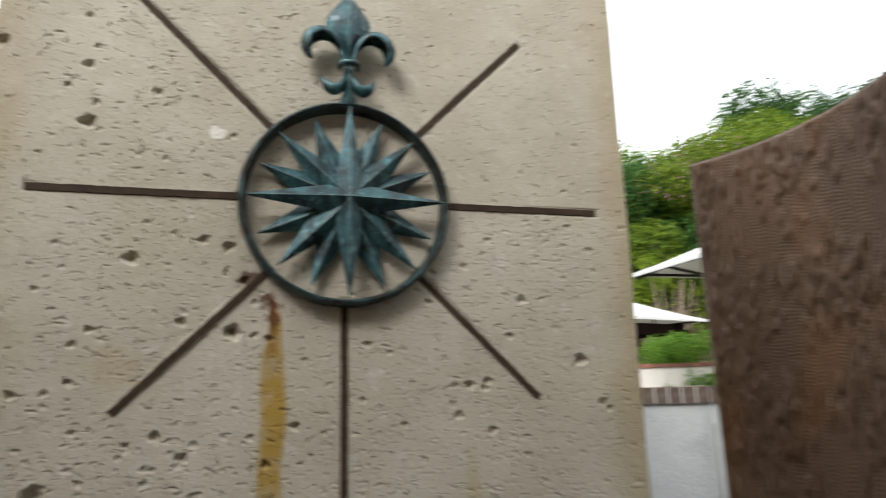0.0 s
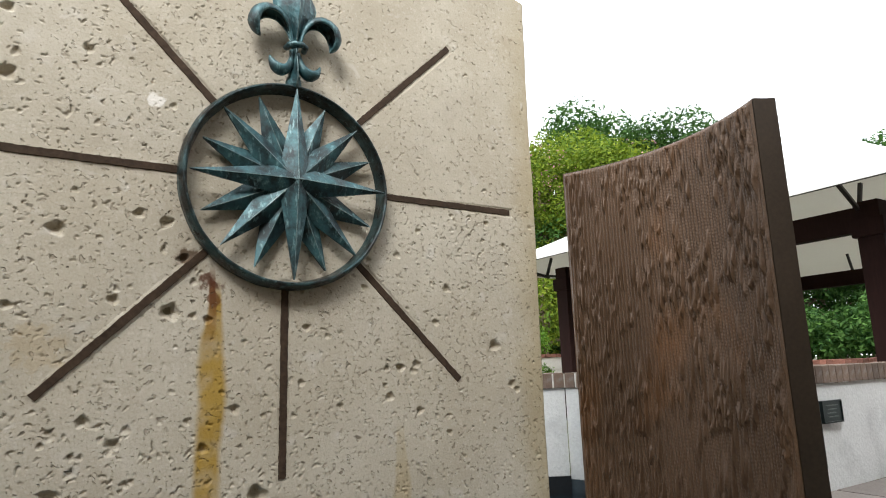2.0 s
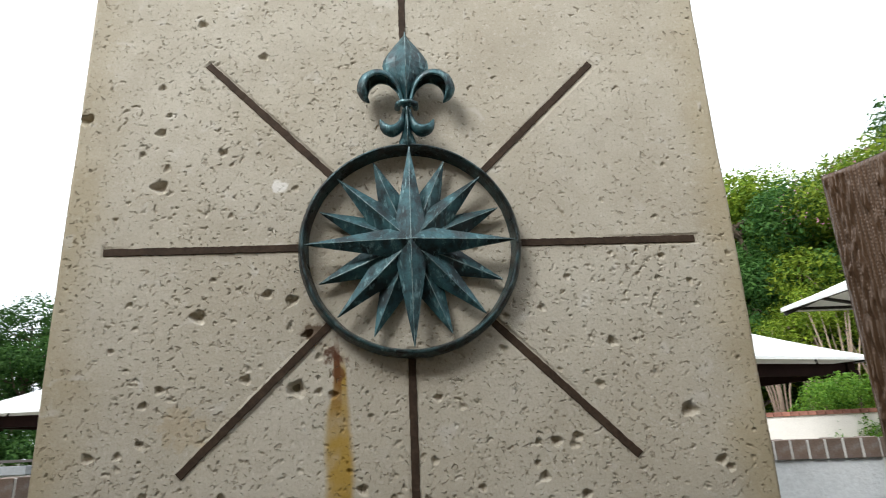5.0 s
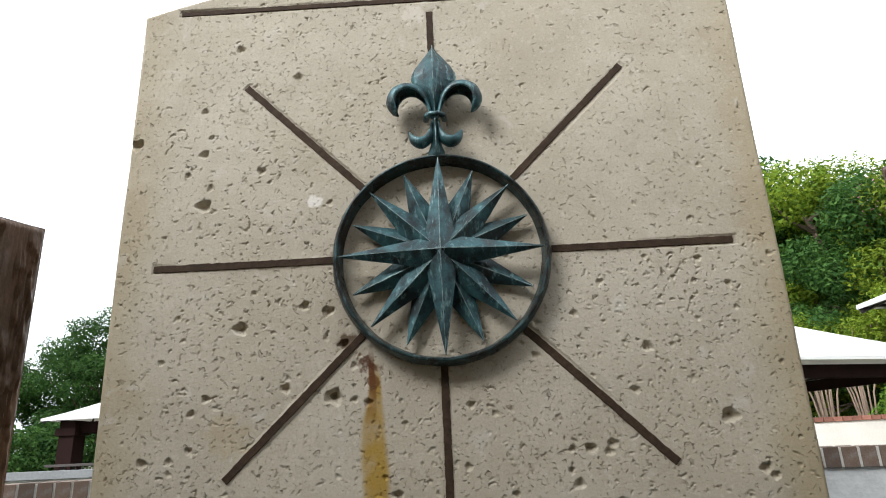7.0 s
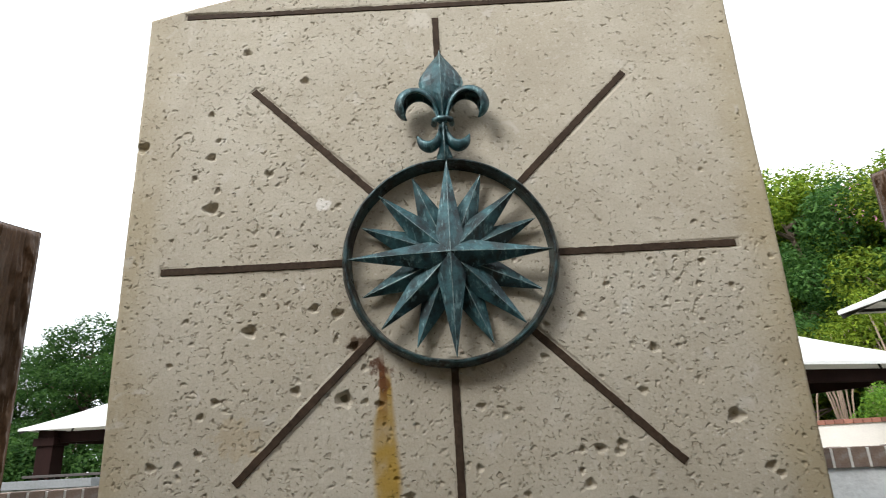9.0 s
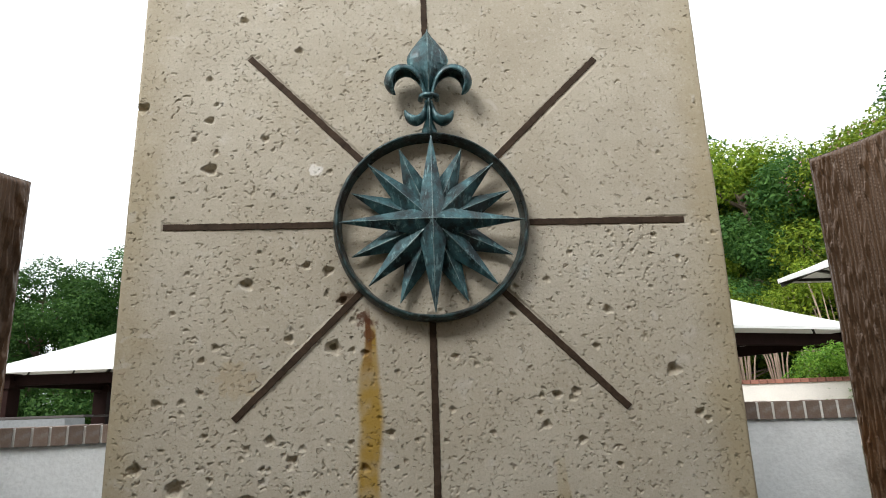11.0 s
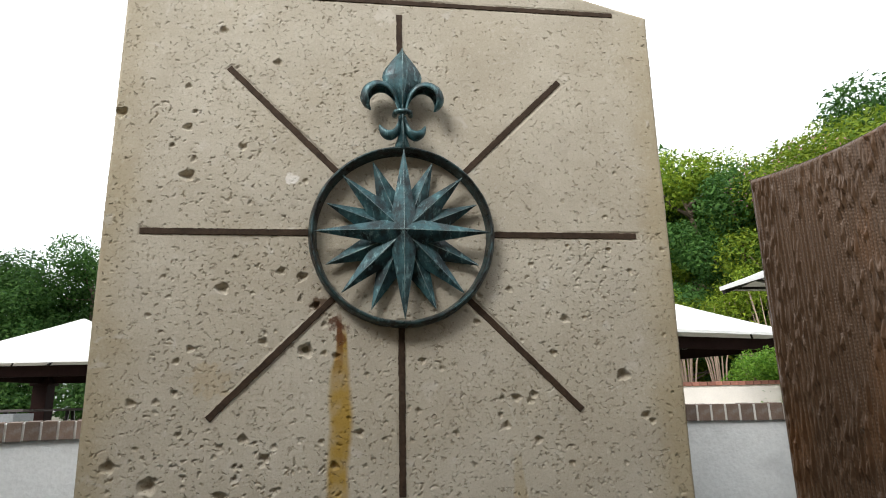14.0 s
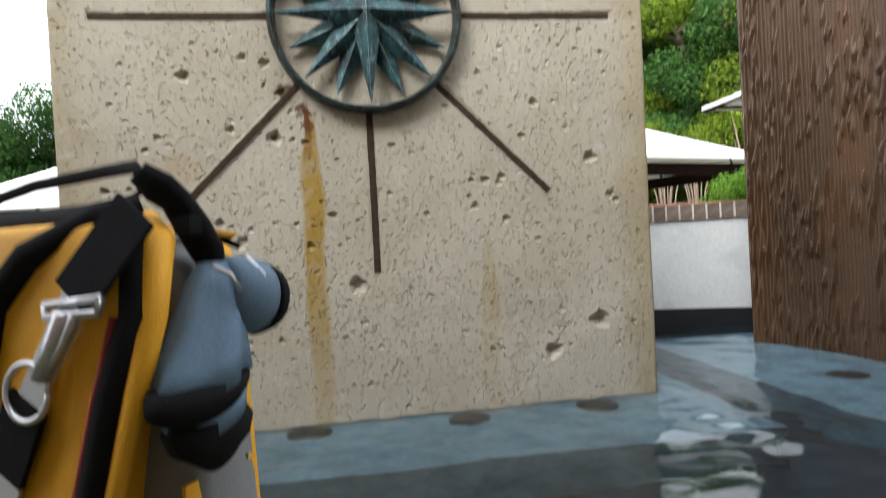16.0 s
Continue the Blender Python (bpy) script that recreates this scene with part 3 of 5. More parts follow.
H = np.where((np.abs(Z - 1.302) < 0.003) & (X < -0.90), np.minimum(H, 0.004), H)
lump = np.zeros_like(X)
for _ in range(30):
    a, k = rng.uniform(0, 6.28), rng.uniform(3, 40)
    lump += np.sin(k * (X * math.cos(a) + Z * math.sin(a)) + rng.uniform(0, 6.28)) * 0.05 / k
H = H + lump * 0.12
for x0, z0, x1, z1, w in STRIPS:
    u, v, L = seg_dist(X, Z, x0, z0, x1, z1)
    H = np.where((u > -0.006) & (u < L + 0.006) & (v < w / 2 + 0.004), 0.001, H)
edge = np.minimum(1 - np.abs(X), np.minimum(Z - SL_B, (slab_top(X) - Z)))
H = H + np.where(edge < 0.012, (0.012 - edge) ** 2 * 45, 0)
X = X + 0.018 * np.clip(X, 0, 1) * Z / 2.27
V = np.stack([X, H, Z], -1).reshape(-1, 3)
F = [(j * nx + i, j * nx + i + 1, (j + 1) * nx + i + 1, (j + 1) * nx + i) for j in range(nz - 1) for i in range(nx - 1)]
# sides and back join the rim of the front sheet
rim = [i for i in range(nx)] + [j * nx + nx - 1 for j in range(1, nz)] + [(nz - 1) * nx + i for i in range(nx - 2, -1, -1)] + [j * nx for j in range(nz - 2, 0, -1)]
base = len(V)
V = np.concatenate([V, np.array([(V[r][0], 0.22, V[r][2]) for r in rim])])
m = len(rim)
F += [(rim[k], base + k, base + (k + 1) % m, rim[(k + 1) % m]) for k in range(m)]
F.append(tuple(base + k for k in range(m)))


def strip_bar(length, half, m):
    """A set-in bar with slightly chipped edges, along local z."""
    r = random.Random(int(length * 1e4) + int(m.translation.x * 1e3))
    n = max(8, int(length / 0.012))
    bm = bmesh.new()
    rows = []
    for k in range(n + 1):
        z = length * k / n
        a, b = half + r.uniform(-0.0014, 0.0008), half + r.uniform(-0.0014, 0.0008)
        y = -0.0025 + r.uniform(-0.0006, 0.0006)
        rows.append([bm.verts.new(m @ Vector(p)) for p in ((-a, 0.012, z), (-a, y + 0.001, z), (-a + 0.001, y, z), (b - 0.001, y, z), (b, y + 0.001, z), (b, 0.012, z))])
    for p, q in zip(rows, rows[1:]):
        for k in range(6):
            bm.faces.new((p[k], p[(k + 1) % 6], q[(k + 1) % 6], q[k]))
    bm.faces.new(rows[0])
    bm.faces.new(rows[-1][::-1])
    bmesh.ops.recalc_face_normals(bm, faces=bm.faces)
    return bm


slab = thing("stone_slab", label="tall gabled slab of pitted cream cast stone with brown inlaid rays", category="stone monument")
sl = arrays("slab_body", V, F, M_STONE, slab, smooth=True)
for x0, z0, x1, z1, w in STRIPS:
    part("inlay_strip", strip_bar(math.hypot(x1 - x0, z1 - z0), w * 0.47, Matrix.Translation((x0, 0, z0)) @ Matrix.Rotation(math.atan2(x1 - x0, z1 - z0), 4, "Y")), M_STRIP, slab, "brown bronze inlay strip")
for sx in (-0.72, 0.0, 0.62):
    part("foot_block", box((sx - 0.1, 0.03, -0.42), (sx + 0.1, 0.19, SL_B + 0.004), 0.01), M_BLACK, slab, "dark wet support block")

# ---------------------------------------------------------------- compass rose
ROSE_X, ROSE_Z = 0.006, 1.3175
rose = thing("compass_rose", (ROSE_X, 0, ROSE_Z), label="verdigris bronze compass rose with a fleur-de-lis fixed to the slab", category="wall ornament")


def ring_band(prof, seg=128):
    """A hoop turned from a section of (radius, y), slightly uneven as cast."""
    bm = bmesh.new()
    rings = []
    for k in range(seg):
        a = 2 * math.pi * k / seg
        w = 0.0007 * math.sin(5 * a + 1) + 0.0005 * math.sin(17 * a)
        rings.append([bm.verts.new(((r + w) * math.sin(a), y + w * 0.7, (r + w) * math.cos(a))) for r, y in prof])
    for k in range(seg):
        p, q = rings[k], rings[(k + 1) % seg]
        for i in range(len(prof)):
            j = (i + 1) % len(prof)
            bm.faces.new((p[i], p[j], q[j], q[i]))
    bmesh.ops.recalc_face_normals(bm, faces=bm.faces)
    return bm


part("ring", ring_band([(0.3005, -0.004), (0.3075, -0.044), (0.3105, -0.053), (0.3135, -0.056), (0.3165, -0.0555), (0.3200, -0.051), (0.3262, -0.034), (0.3275, -0.028), (0.3275, -0.004)]), M_RINGPATINA, rose)


def spike(L, w, b, h, ytip, yside, k):
    """A ridged point of the star: its centre raised by h, with a narrow rubbed ridge as second material."""
    bm = bmesh.new()
    e0, e1 = 0.0016, 0.0009
    cl, cr = bm.verts.new((-e0, -h, 0)), bm.verts.new((e0, -h, 0))
    tl, tr = bm.verts.new((-e1, ytip, L)), bm.verts.new((e1, ytip, L))
    lft, rgt = bm.verts.new((-w, yside, b)), bm.verts.new((w, yside, b))
    bk, tb = bm.verts.new((0, yside + 0.02, 0.02)), bm.verts.new((0, ytip + 0.014, L * 0.985))
    for f in ((cl, lft, tl), (cr, tr, rgt), (lft, tb, tl), (rgt, tr, tb), (tl, tb, tr), (lft, bk, tb), (rgt, tb, bk), (cl, bk, lft), (cr, rgt, bk), (cl, cr, bk)):
        bm.faces.new(f)
    bm.faces.new((cl, tl, tr, cr)).material_index = 1
    bmesh.ops.recalc_face_normals(bm, faces=bm.faces)
    rnd = random.Random(k)
    bend = rnd.uniform(-0.004, 0.004)
    bmesh.ops.subdivide_edges(bm, edges=bm.edges[:], cuts=2, use_grid_fill=True)
    for v in bm.verts:
        v.co.x += bend * (v.co.z / L) ** 2
        v.co += Vector((rnd.uniform(-1, 1), rnd.uniform(-1, 1), rnd.uniform(-1, 1))) * 0.0005
    bmesh.ops.rotate(bm, verts=bm.verts, cent=(0, 0, 0), matrix=Matrix.Rotation(radians(22.5 * k), 3, "Y"))
    return bm


for k in range(16):
    if k % 4 == 0:
        s = spike(0.304, 0.046, 0.047, 0.100, -0.064, -0.062, k)
    elif k % 2 == 0:
        s = spike(0.298, 0.047, 0.094, 0.082, -0.046, -0.036, k)
    else:
        s = spike(0.288, 0.042, 0.134, 0.060, -0.034, -0.020, k)
    part("star_point", s, M_PATINA, rose).data.materials.append(M_WORN)
for k in (1, 3, 5, 7):
    a = radians(45 * k)
    part("mounting_pin", tube([(0.313 * math.sin(a), -0.03, 0.313 * math.cos(a)), (0.313 * math.sin(a), 0.006, 0.313 * math.cos(a))], 0.008), M_STRIP, rose)

fleur = thing("fleur_de_lis", (0, 0, 0))
fleur.parent = rose
fleur.matrix_world = pose(ROSE_X, 0, ROSE_Z)


def petal(outline, yedge, ridge, full=0.6):
    """A leaf of two hollowed faces that meet in a sharp rubbed rib: outline of (half width, z)."""
    bm = bmesh.new()
    rows = []
    for i, (w, z) in enumerate(outline):
        u = i / (len(outline) - 1)
        r = yedge + (ridge - yedge) * math.sin(math.pi * min(max(u, 0.06), 0.94)) ** full
        e = min(0.0014, w * 0.4)
        sec = [(-w, 0.0), (-w * 0.86, 0.22), (-w * 0.45, 0.52), (-e, 1.0), (e, 1.0), (w * 0.45, 0.52), (w * 0.86, 0.22), (w, 0.0)]
        rows.append([bm.verts.new((x, yedge + (r - yedge) * k, z)) for x, k in sec] + [bm.verts.new((0, yedge + 0.014, z))])
    for p, q in zip(rows, rows[1:]):
        for k in range(9):
            bm.faces.new((p[k], p[(k + 1) % 9], q[(k + 1) % 9], q[k])).material_index = 1 if k == 3 else 0
    bm.faces.new(rows[0])
    bm.faces.new(rows[-1][::-1])
    bmesh.ops.recalc_face_normals(bm, faces=bm.faces)
    return bm


def scoop(side, path, radii, deep, y0, thick=0.0035):
    """A curled leaf: a trough swept along path of (x, z), open towards the inside of its bend."""
    pts = [Vector((side * x, z)) for x, z in path]
    # smooth the path
    fine, rad = [], []
    for i in range(len(pts) - 1):
        p0, p1, p2, p3 = pts[max(i - 1, 0)], pts[i], pts[i + 1], pts[min(i + 2, len(pts) - 1)]
        for u in (0, 0.25, 0.5, 0.75):
            fine.append(0.5 * ((2 * p1) + (p2 - p0) * u + (2 * p0 - 5 * p1 + 4 * p2 - p3) * u * u + (3 * p1 - p0 - 3 * p2 + p3) * u ** 3))
            rad.append(radii[i] * (1 - u) + radii[i + 1] * u)
    fine.append(pts[-1])
    rad.append(radii[-1])
    bm = bmesh.new()
    rows = []
    for i, (p, r) in enumerate(zip(fine, rad)):
        d = (fine[min(i + 1, len(fine) - 1)] - fine[max(i - 1, 0)]).normalized()
        out = Vector((-d.y, d.x)) * side
        row = []
        for shrink in (0.0, thick):
            angs = np.linspace(-112, 104, 13)
            for a in (angs if shrink == 0 else angs[::-1]):
                ca, sa = math.cos(radians(a)), math.sin(radians(a))
                rr = max(r - shrink, 0.0004)
                q = p + out * (ca * rr)
                row.append(bm.verts.new((q.x, y0 - sa * max(rr * deep, 0.0004), q.y)))
        rows.append(row)
    n = len(rows[0])
    for p, q in zip(rows, rows[1:]):
        for k in range(n):
            bm.faces.new((p[k], p[(k + 1) % n], q[(k + 1) % n], q[k])).material_index = 1 if k in (12, n - 1) else 0
    bm.faces.new(rows[0])
    bm.faces.new(rows[-1][::-1])
    bmesh.ops.recalc_face_normals(bm, faces=bm.faces)
    return bm


def fleur_part(name, bm, smooth=False):
    part(name, bm, M_PATINA, fleur, "", smooth).data.materials.append(M_WORN)


fleur_part("petal", petal([(0.003, 0.713), (0.017, 0.695), (0.038, 0.668), (0.058, 0.640), (0.070, 0.618), (0.0735, 0.600), (0.070, 0.580), (0.058, 0.556), (0.041, 0.530), (0.027, 0.505), (0.018, 0.480), (0.014, 0.452)], -0.040, -0.092))
for side in (-1, 1):
    fleur_part("side_petal", scoop(side, [(0.014, 0.455), (0.022, 0.490), (0.036, 0.520), (0.060, 0.543), (0.090, 0.548), (0.117, 0.532), (0.128, 0.503), (0.124, 0.478), (0.114, 0.458)],
                                   [0.006, 0.010, 0.016, 0.021, 0.025, 0.028, 0.026, 0.017, 0.002], 1.15, -0.056), True)
    fleur_part("lower_curl", scoop(-side, [(-0.012, 0.432), (-0.017, 0.405), (-0.028, 0.380), (-0.046, 0.368), (-0.064, 0.375), (-0.076, 0.391), (-0.083, 0.404)],
                                   [0.005, 0.012, 0.020, 0.024, 0.020, 0.011, 0.001], 0.95, -0.050), True)
collar = tube([(-0.029, -0.045, 0.444), (-0.026, -0.073, 0.444), (-0.012, -0.084, 0.444), (0.012, -0.084, 0.444), (0.026, -0.073, 0.444), (0.029, -0.045, 0.444)], 0.0095, 10)
part("collar", collar, M_PATINA, fleur, "", True)
fleur_part("stem", petal([(0.015, 0.444), (0.014, 0.410), (0.013, 0.385), (0.018, 0.358), (0.026, 0.335), (0.027, 0.322), (0.022, 0.312)], -0.036, -0.078, 0.35))

# ---------------------------------------------------------------- textured bronze panels


def bronze_panel(name, seed, flip, shift, zt, ns, nh, label):
    """A concave panel with upright ribs and hanging drips on the face towards the pool."""
    r = np.random.default_rng(seed)
    holder = thing(name, (0, 0, 0), label=label, category="sculpture panel", group="panels beside the slab")
    chord, sag, zb = 1.2, 0.155, -0.30
    R = (chord ** 2 / 4 + sag ** 2) / (2 * sag)
    half = math.asin(chord / 2 / R)
    s = np.linspace(-1, 1, ns)
    z = np.linspace(zb, zt, nh)
    S, Zp = np.meshgrid(s, z)
    arc_len = 2 * half * R
    U = (S + 1) / 2 * arc_len
    pitch = 0.0195
    amp = np.clip(0.5 + 0.45 * np.sin(U * 2.3 + Zp * 1.1 + seed) * np.sin(Zp * 1.7 + U * 0.9) + 0.35 * (U / arc_len - 0.5) * flip * 1.4, 0.05, 1)
    col_i = np.floor(U / pitch)
    jit = r.random(97)
    wave = np.abs(np.sin(U * math.pi / pitch))
    rib = wave ** 0.5 * (0.012 + 0.014 * amp * (0.6 + 0.8 * jit[(col_i.astype(int) * 7) % 97]))
    bead = 0.0010 * np.sin(Zp * 2 * math.pi / 0.0165 + jit[col_i.astype(int) % 97] * 6.28 + 1.3 * np.sin(Zp * 23 + col_i)) * wave
    grain = r.normal(size=U.shape) * 0.00035
    D = rib + bead + grain
    for _ in range(2500):
        u0, z0 = (math.floor(r.uniform(0, arc_len) / pitch) + 0.5 + r.normal() * 0.1) * pitch, r.uniform(zb, zt)
        dens = 0.5 + 0.5 * math.sin(u0 * 6 + z0 * 4.0 + seed) * math.sin(z0 * 7.1 - u0 * 5)
        if min(u0, arc_len - u0) < 0.10:
            dens = 0.8
        if r.random() > 0.06 + 0.94 * dens ** 2.4:
            continue
        ln, w, h = r.uniform(0.07, 0.21), r.uniform(0.0048, 0.0080), r.uniform(0.020, 0.036)
        i0, i1 = np.searchsorted(U[0], (u0 - 2 * w - 0.02, u0 + 2 * w + 0.02))
        j0, j1 = np.searchsorted(z, (z0 - 0.012, z0 + ln))
        if i1 <= i0 or j1 <= j0:
            continue
        uu, zz = U[j0:j1, i0:i1], (Zp[j0:j1, i0:i1] - z0) / ln
        lean = r.uniform(-0.020, 0.010)
        q = np.abs(uu - u0 - lean * zz) / (w * (0.3 + 0.7 * np.clip(zz / 0.4, 0, 1)))
        lumpy = h * np.clip(1 - q ** 2, 0, 1) ** 0.7 * np.clip(1 - zz, 0, 1) ** 0.55 * np.clip((zz + 0.02) / 0.36, 0, 1) ** 0.75
        D[j0:j1, i0:i1] = np.maximum(D[j0:j1, i0:i1], rib[j0:j1, i0:i1] * 0.6 + grain[j0:j1, i0:i1] + lumpy)
    D = D * np.clip(np.minimum(U, arc_len - U) / 0.022, 0, 1) * np.clip((zt - Zp) / 0.02, 0, 1)
    A = S * half
    RR = R - D
    PX = RR * np.cos(A) - R * math.cos(half)
    PY = RR * np.sin(A)
    Vv = np.stack([PX, PY, Zp], -1).reshape(-1, 3)
    Ff = [(j * ns + i, j * ns + i + 1, (j + 1) * ns + i + 1, (j + 1) * ns + i) for j in range(nh - 1) for i in range(ns - 1)]
    Vv = Vv * np.array([flip, 1, 1]) + np.array([*shift, 0])
    face = arrays("face", Vv, Ff, M_PANEL, holder, smooth=True)
    bm = bmesh.new()
    T = 0.108
    sec = []
    for a in np.linspace(-half, half, 28):
        row = []
        for rr, zz in ((R + 0.004, zb), (R + 0.004, zt + 0.004), (R + T, zt + 0.004), (R + T, zb)):
            row.append(bm.verts.new((flip * (rr * math.cos(a) - R * math.cos(half)) + shift[0], rr * math.sin(a) + shift[1], zz)))
        sec.append(row)
    for p, q in zip(sec, sec[1:]):
        for k in range(4):
            bm.faces.new((p[k], p[(k + 1) % 4], q[(k + 1) % 4], q[k]))
    bm.faces.new(sec[0])
    bm.faces.new(sec[-1][::-1])
    bmesh.ops.recalc_face_normals(bm, faces=bm.faces)
    part("backing", bm, M_PANELSIDE, holder, "smooth brown bronze backing")
    return holder


bronze_panel("bronze_panel", 3, 1, (1.94, 0.19), 1.86, 450, 560, "curved brown bronze panel with dripping ribs standing in the pool")
bronze_panel("bronze_panel", 8, -1, (-1.72, 0.06), 1.74, 200, 220, "curved brown bronze panel with dripping ribs standing in the pool")

# ---------------------------------------------------------------- plaques

M_PLAQUETEXT = mat("worn_bronze_lettering", (0.10, 0.12, 0.11), 0.4, 0.6, 0.2, 20, 90, 0.2, 0.001)


def plaque(x, z, w, h, label):
    t = thing("plaque", (x, 0.028, z), label=label, category="plaque", group="plaques on the low wall")
    part("plate", box((-w / 2, -0.014, -h / 2), (w / 2, 0.002, h / 2), 0.003), M_PLAQUE, t)
    for a, b in (((-w / 2, h / 2 - 0.008), (w / 2, h / 2)), ((-w / 2, -h / 2), (w / 2, -h / 2 + 0.008)), ((-w / 2, -h / 2), (-w / 2 + 0.008, h / 2)), ((w / 2 - 0.008, -h / 2), (w / 2, h / 2))):
        part("rim", box((a[0], -0.019, a[1]), (b[0], -0.012, b[1])), M_PLAQUE, t)
    return t


pl = plaque(3.075, 0.443, 0.205, 0.12, "small dark bronze plaque with raised lines on the white wall")
for k in range(4):
    part("text_bar", box((-0.06 + 0.01 * (k % 2), -0.0165, 0.03 - k * 0.02), (0.06 - 0.012 * (k % 3), -0.0135, 0.036 - k * 0.02)), M_PLAQUETEXT, pl)
pl2 = plaque(2.845, 0.33, 0.19, 0.34, "tall dark bronze plaque with an emblem on the white wall")
part("emblem", box((-0.03, -0.0165, 0.075), (0.03, -0.0135, 0.145), 0.001), M_PLAQUETEXT, pl2)
for k in range(7):
    part("text_bar", box((-0.065 + 0.008 * (k % 2), -0.0165, 0.02 - k * 0.024), (0.065 - 0.012 * (k % 3), -0.0135, 0.026 - k * 0.024)), M_PLAQUETEXT, pl2)

# ---------------------------------------------------------------- canopies


def canopy(at, turn, w, d, eave, apex, label, ridge=0.0, post=0.2, inset=0.42):
    """A white hipped membrane on dark red timber posts; origin at the centre of its floor."""
    t = thing("canopy_pavilion", at, turn, label, "pavilion", "white canopies")
    bm = bmesh.new()
    nseg = 10
    rows = []
    for k in range(nseg + 1):
        u = k / nseg
        hw, hd = w / 2 * (1 - u) + 0.02, d / 2 * (1 - u) + ridge / 2 * u + 0.02
        zz = eave + (apex - eave) * (u ** 1.12)
        ring = []
        for sx, sy in ((-1, -1), (1, -1), (1, 1), (-1, 1)):
            ring.append((sx * hw, sy * hd, zz))
        rows.append([bm.verts.new(p) for p in ring])
    for p, q in zip(rows, rows[1:]):
        for k in range(4):
            bm.faces.new((p[k], p[(k + 1) % 4], q[(k + 1) % 4], q[k]))
    bm.faces.new(rows[-1])
    skirt = [bm.verts.new((v.co.x, v.co.y, eave - 0.05)) for v in rows[0]]
    for k in range(4):
        bm.faces.new((skirt[k], skirt[(k + 1) % 4], rows[0][(k + 1) % 4], rows[0][k]))
    bmesh.ops.recalc_face_normals(bm, faces=bm.faces)
    mem = part("membrane", bm, M_CANVAS, t)
    md = mem.modifiers.new("thickness", "SOLIDIFY")
    md.thickness = 0.012
    i = inset
    px, py = w / 2 - i, d / 2 - i
    for sx in (-1, 1):
        for sy in (-1, 1):
            part("post", box((sx * px - post / 2, sy * py - post / 2, -0.02), (sx * px + post / 2, sy * py + post / 2, eave - 0.05), 0.012), M_REDWOOD, t)
            part("post_cap", box((sx * px - post * 0.65, sy * py - post * 0.65, eave - 0.36), (sx * px + post * 0.65, sy * py + post * 0.65, eave - 0.2), 0.012), M_REDWOOD, t)
            part("hip_rafter", bar((sx * w / 2, sy * d / 2, eave - 0.07), (0, sy * ridge / 2, apex - 0.14), 0.05, 0.06), M_DARKSTEEL, t)
    for sy in (-1, 1):
        part("beam", box((-px, sy * py - 0.06, eave - 0.30), (px, sy * py + 0.06, eave - 0.08), 0.01), M_REDWOOD, t)
    for sx in (-1, 1):
        part("beam", box((sx * px - 0.06, -py, eave - 0.302), (sx * px + 0.06, py, eave - 0.082), 0.01), M_REDWOOD, t)
    for sy in (-1, 1):
        part("eave_tube", bar((-w / 2 + 0.05, sy * (d / 2 - 0.05), eave - 0.025), (w / 2 - 0.05, sy * (d / 2 - 0.05), eave - 0.025), 0.03, 0.03), M_DARKSTEEL, t)
    for sx in (-1, 1):
        part("eave_tube", bar((sx * (w / 2 - 0.05), -d / 2 + 0.05, eave - 0.025), (sx * (w / 2 - 0.05), d / 2 - 0.05, eave - 0.025), 0.03, 0.03), M_DARKSTEEL, t)
        for yy in np.linspace(-d / 2 + 0.7, d / 2 - 0.7, max(2, int(d / 1.4))):
            part("strut", bar((sx * w / 2, yy, eave - 0.04), (sx * (px - 0.05), yy + 0.25, eave - 0.12), 0.03, 0.03), M_DARKSTEEL, t)
            part("strut", bar((sx * (px - 0.02), yy + 0.25, eave - 0.1), (sx * (px - 0.12), yy + 0.25, eave + 0.16), 0.03, 0.03), M_DARKSTEEL, t)
    return t


canopy((7.52, 2.5, FLOOR), 0, 6.04, 5.5, 2.06, 3.45, "large white membrane canopy on dark red posts beside the court", ridge=1.4, post=0.2, inset=0.85)
canopy((5.45, 11.1, FLOOR), 18, 5.4, 5.4, 1.85, 3.13, "white membrane canopy on dark red posts before the trees")
canopy((-6.5, 13.4, FLOOR), -6, 4.4, 4.4, 1.68, 2.78, "white membrane canopy on dark posts before the woods", post=0.36)

# ---------------------------------------------------------------- far low walls and hedge
bm = bmesh.new()
cream_line = [(-1.5, 6.6), (2.0, 6.6), (6.2, 6.2), (9.5, 5.6)]
wc = wall_run("wall_cream", cream_line, "cream stucco garden wall with a thin red brick cap", z0=0.0, z1=0.865, material=M_CREAM)
cap_mesh = None
P = [Vector(p) for p in cream_line]
for a, b_ in zip(P, P[1:]):
    d = (b_ - a)
    cnt = int(d.length / 0.11)
    for i in range(cnt):
        c = a + d * ((i + 0.5) / cnt)
        if cap_mesh is None:
            o = part("cap_brick", box((-0.05, -0.02, 0), (0.05, 0.22, 0.055), 0.004), M_REDBRICK)
            cap_mesh = o.data
        else:
            o = new("cap_brick", cap_mesh)
        o.parent = wc
        o.matrix_world = pose(c.x, c.y, 0.866, 0, 0, math.degrees(math.atan2(d.y, d.x)))
M_GREYCAP = mat("grey_concrete_cap", (0.22, 0.23, 0.235), 0.85, 0, 0.2, 5, 70, 0.4, 0.003)
w3 = wall_run("wall_left_far", [(-7.4, 3.35), (-2.65, 3.0)], "white garden wall with a flat grey concrete cap", z0=0.0, z1=0.668)
bm = bmesh.new()
ribbon(bm, [(-7.4, 3.35), (-2.65, 3.0)], -0.03, 0.23, 0.672, 0.728)
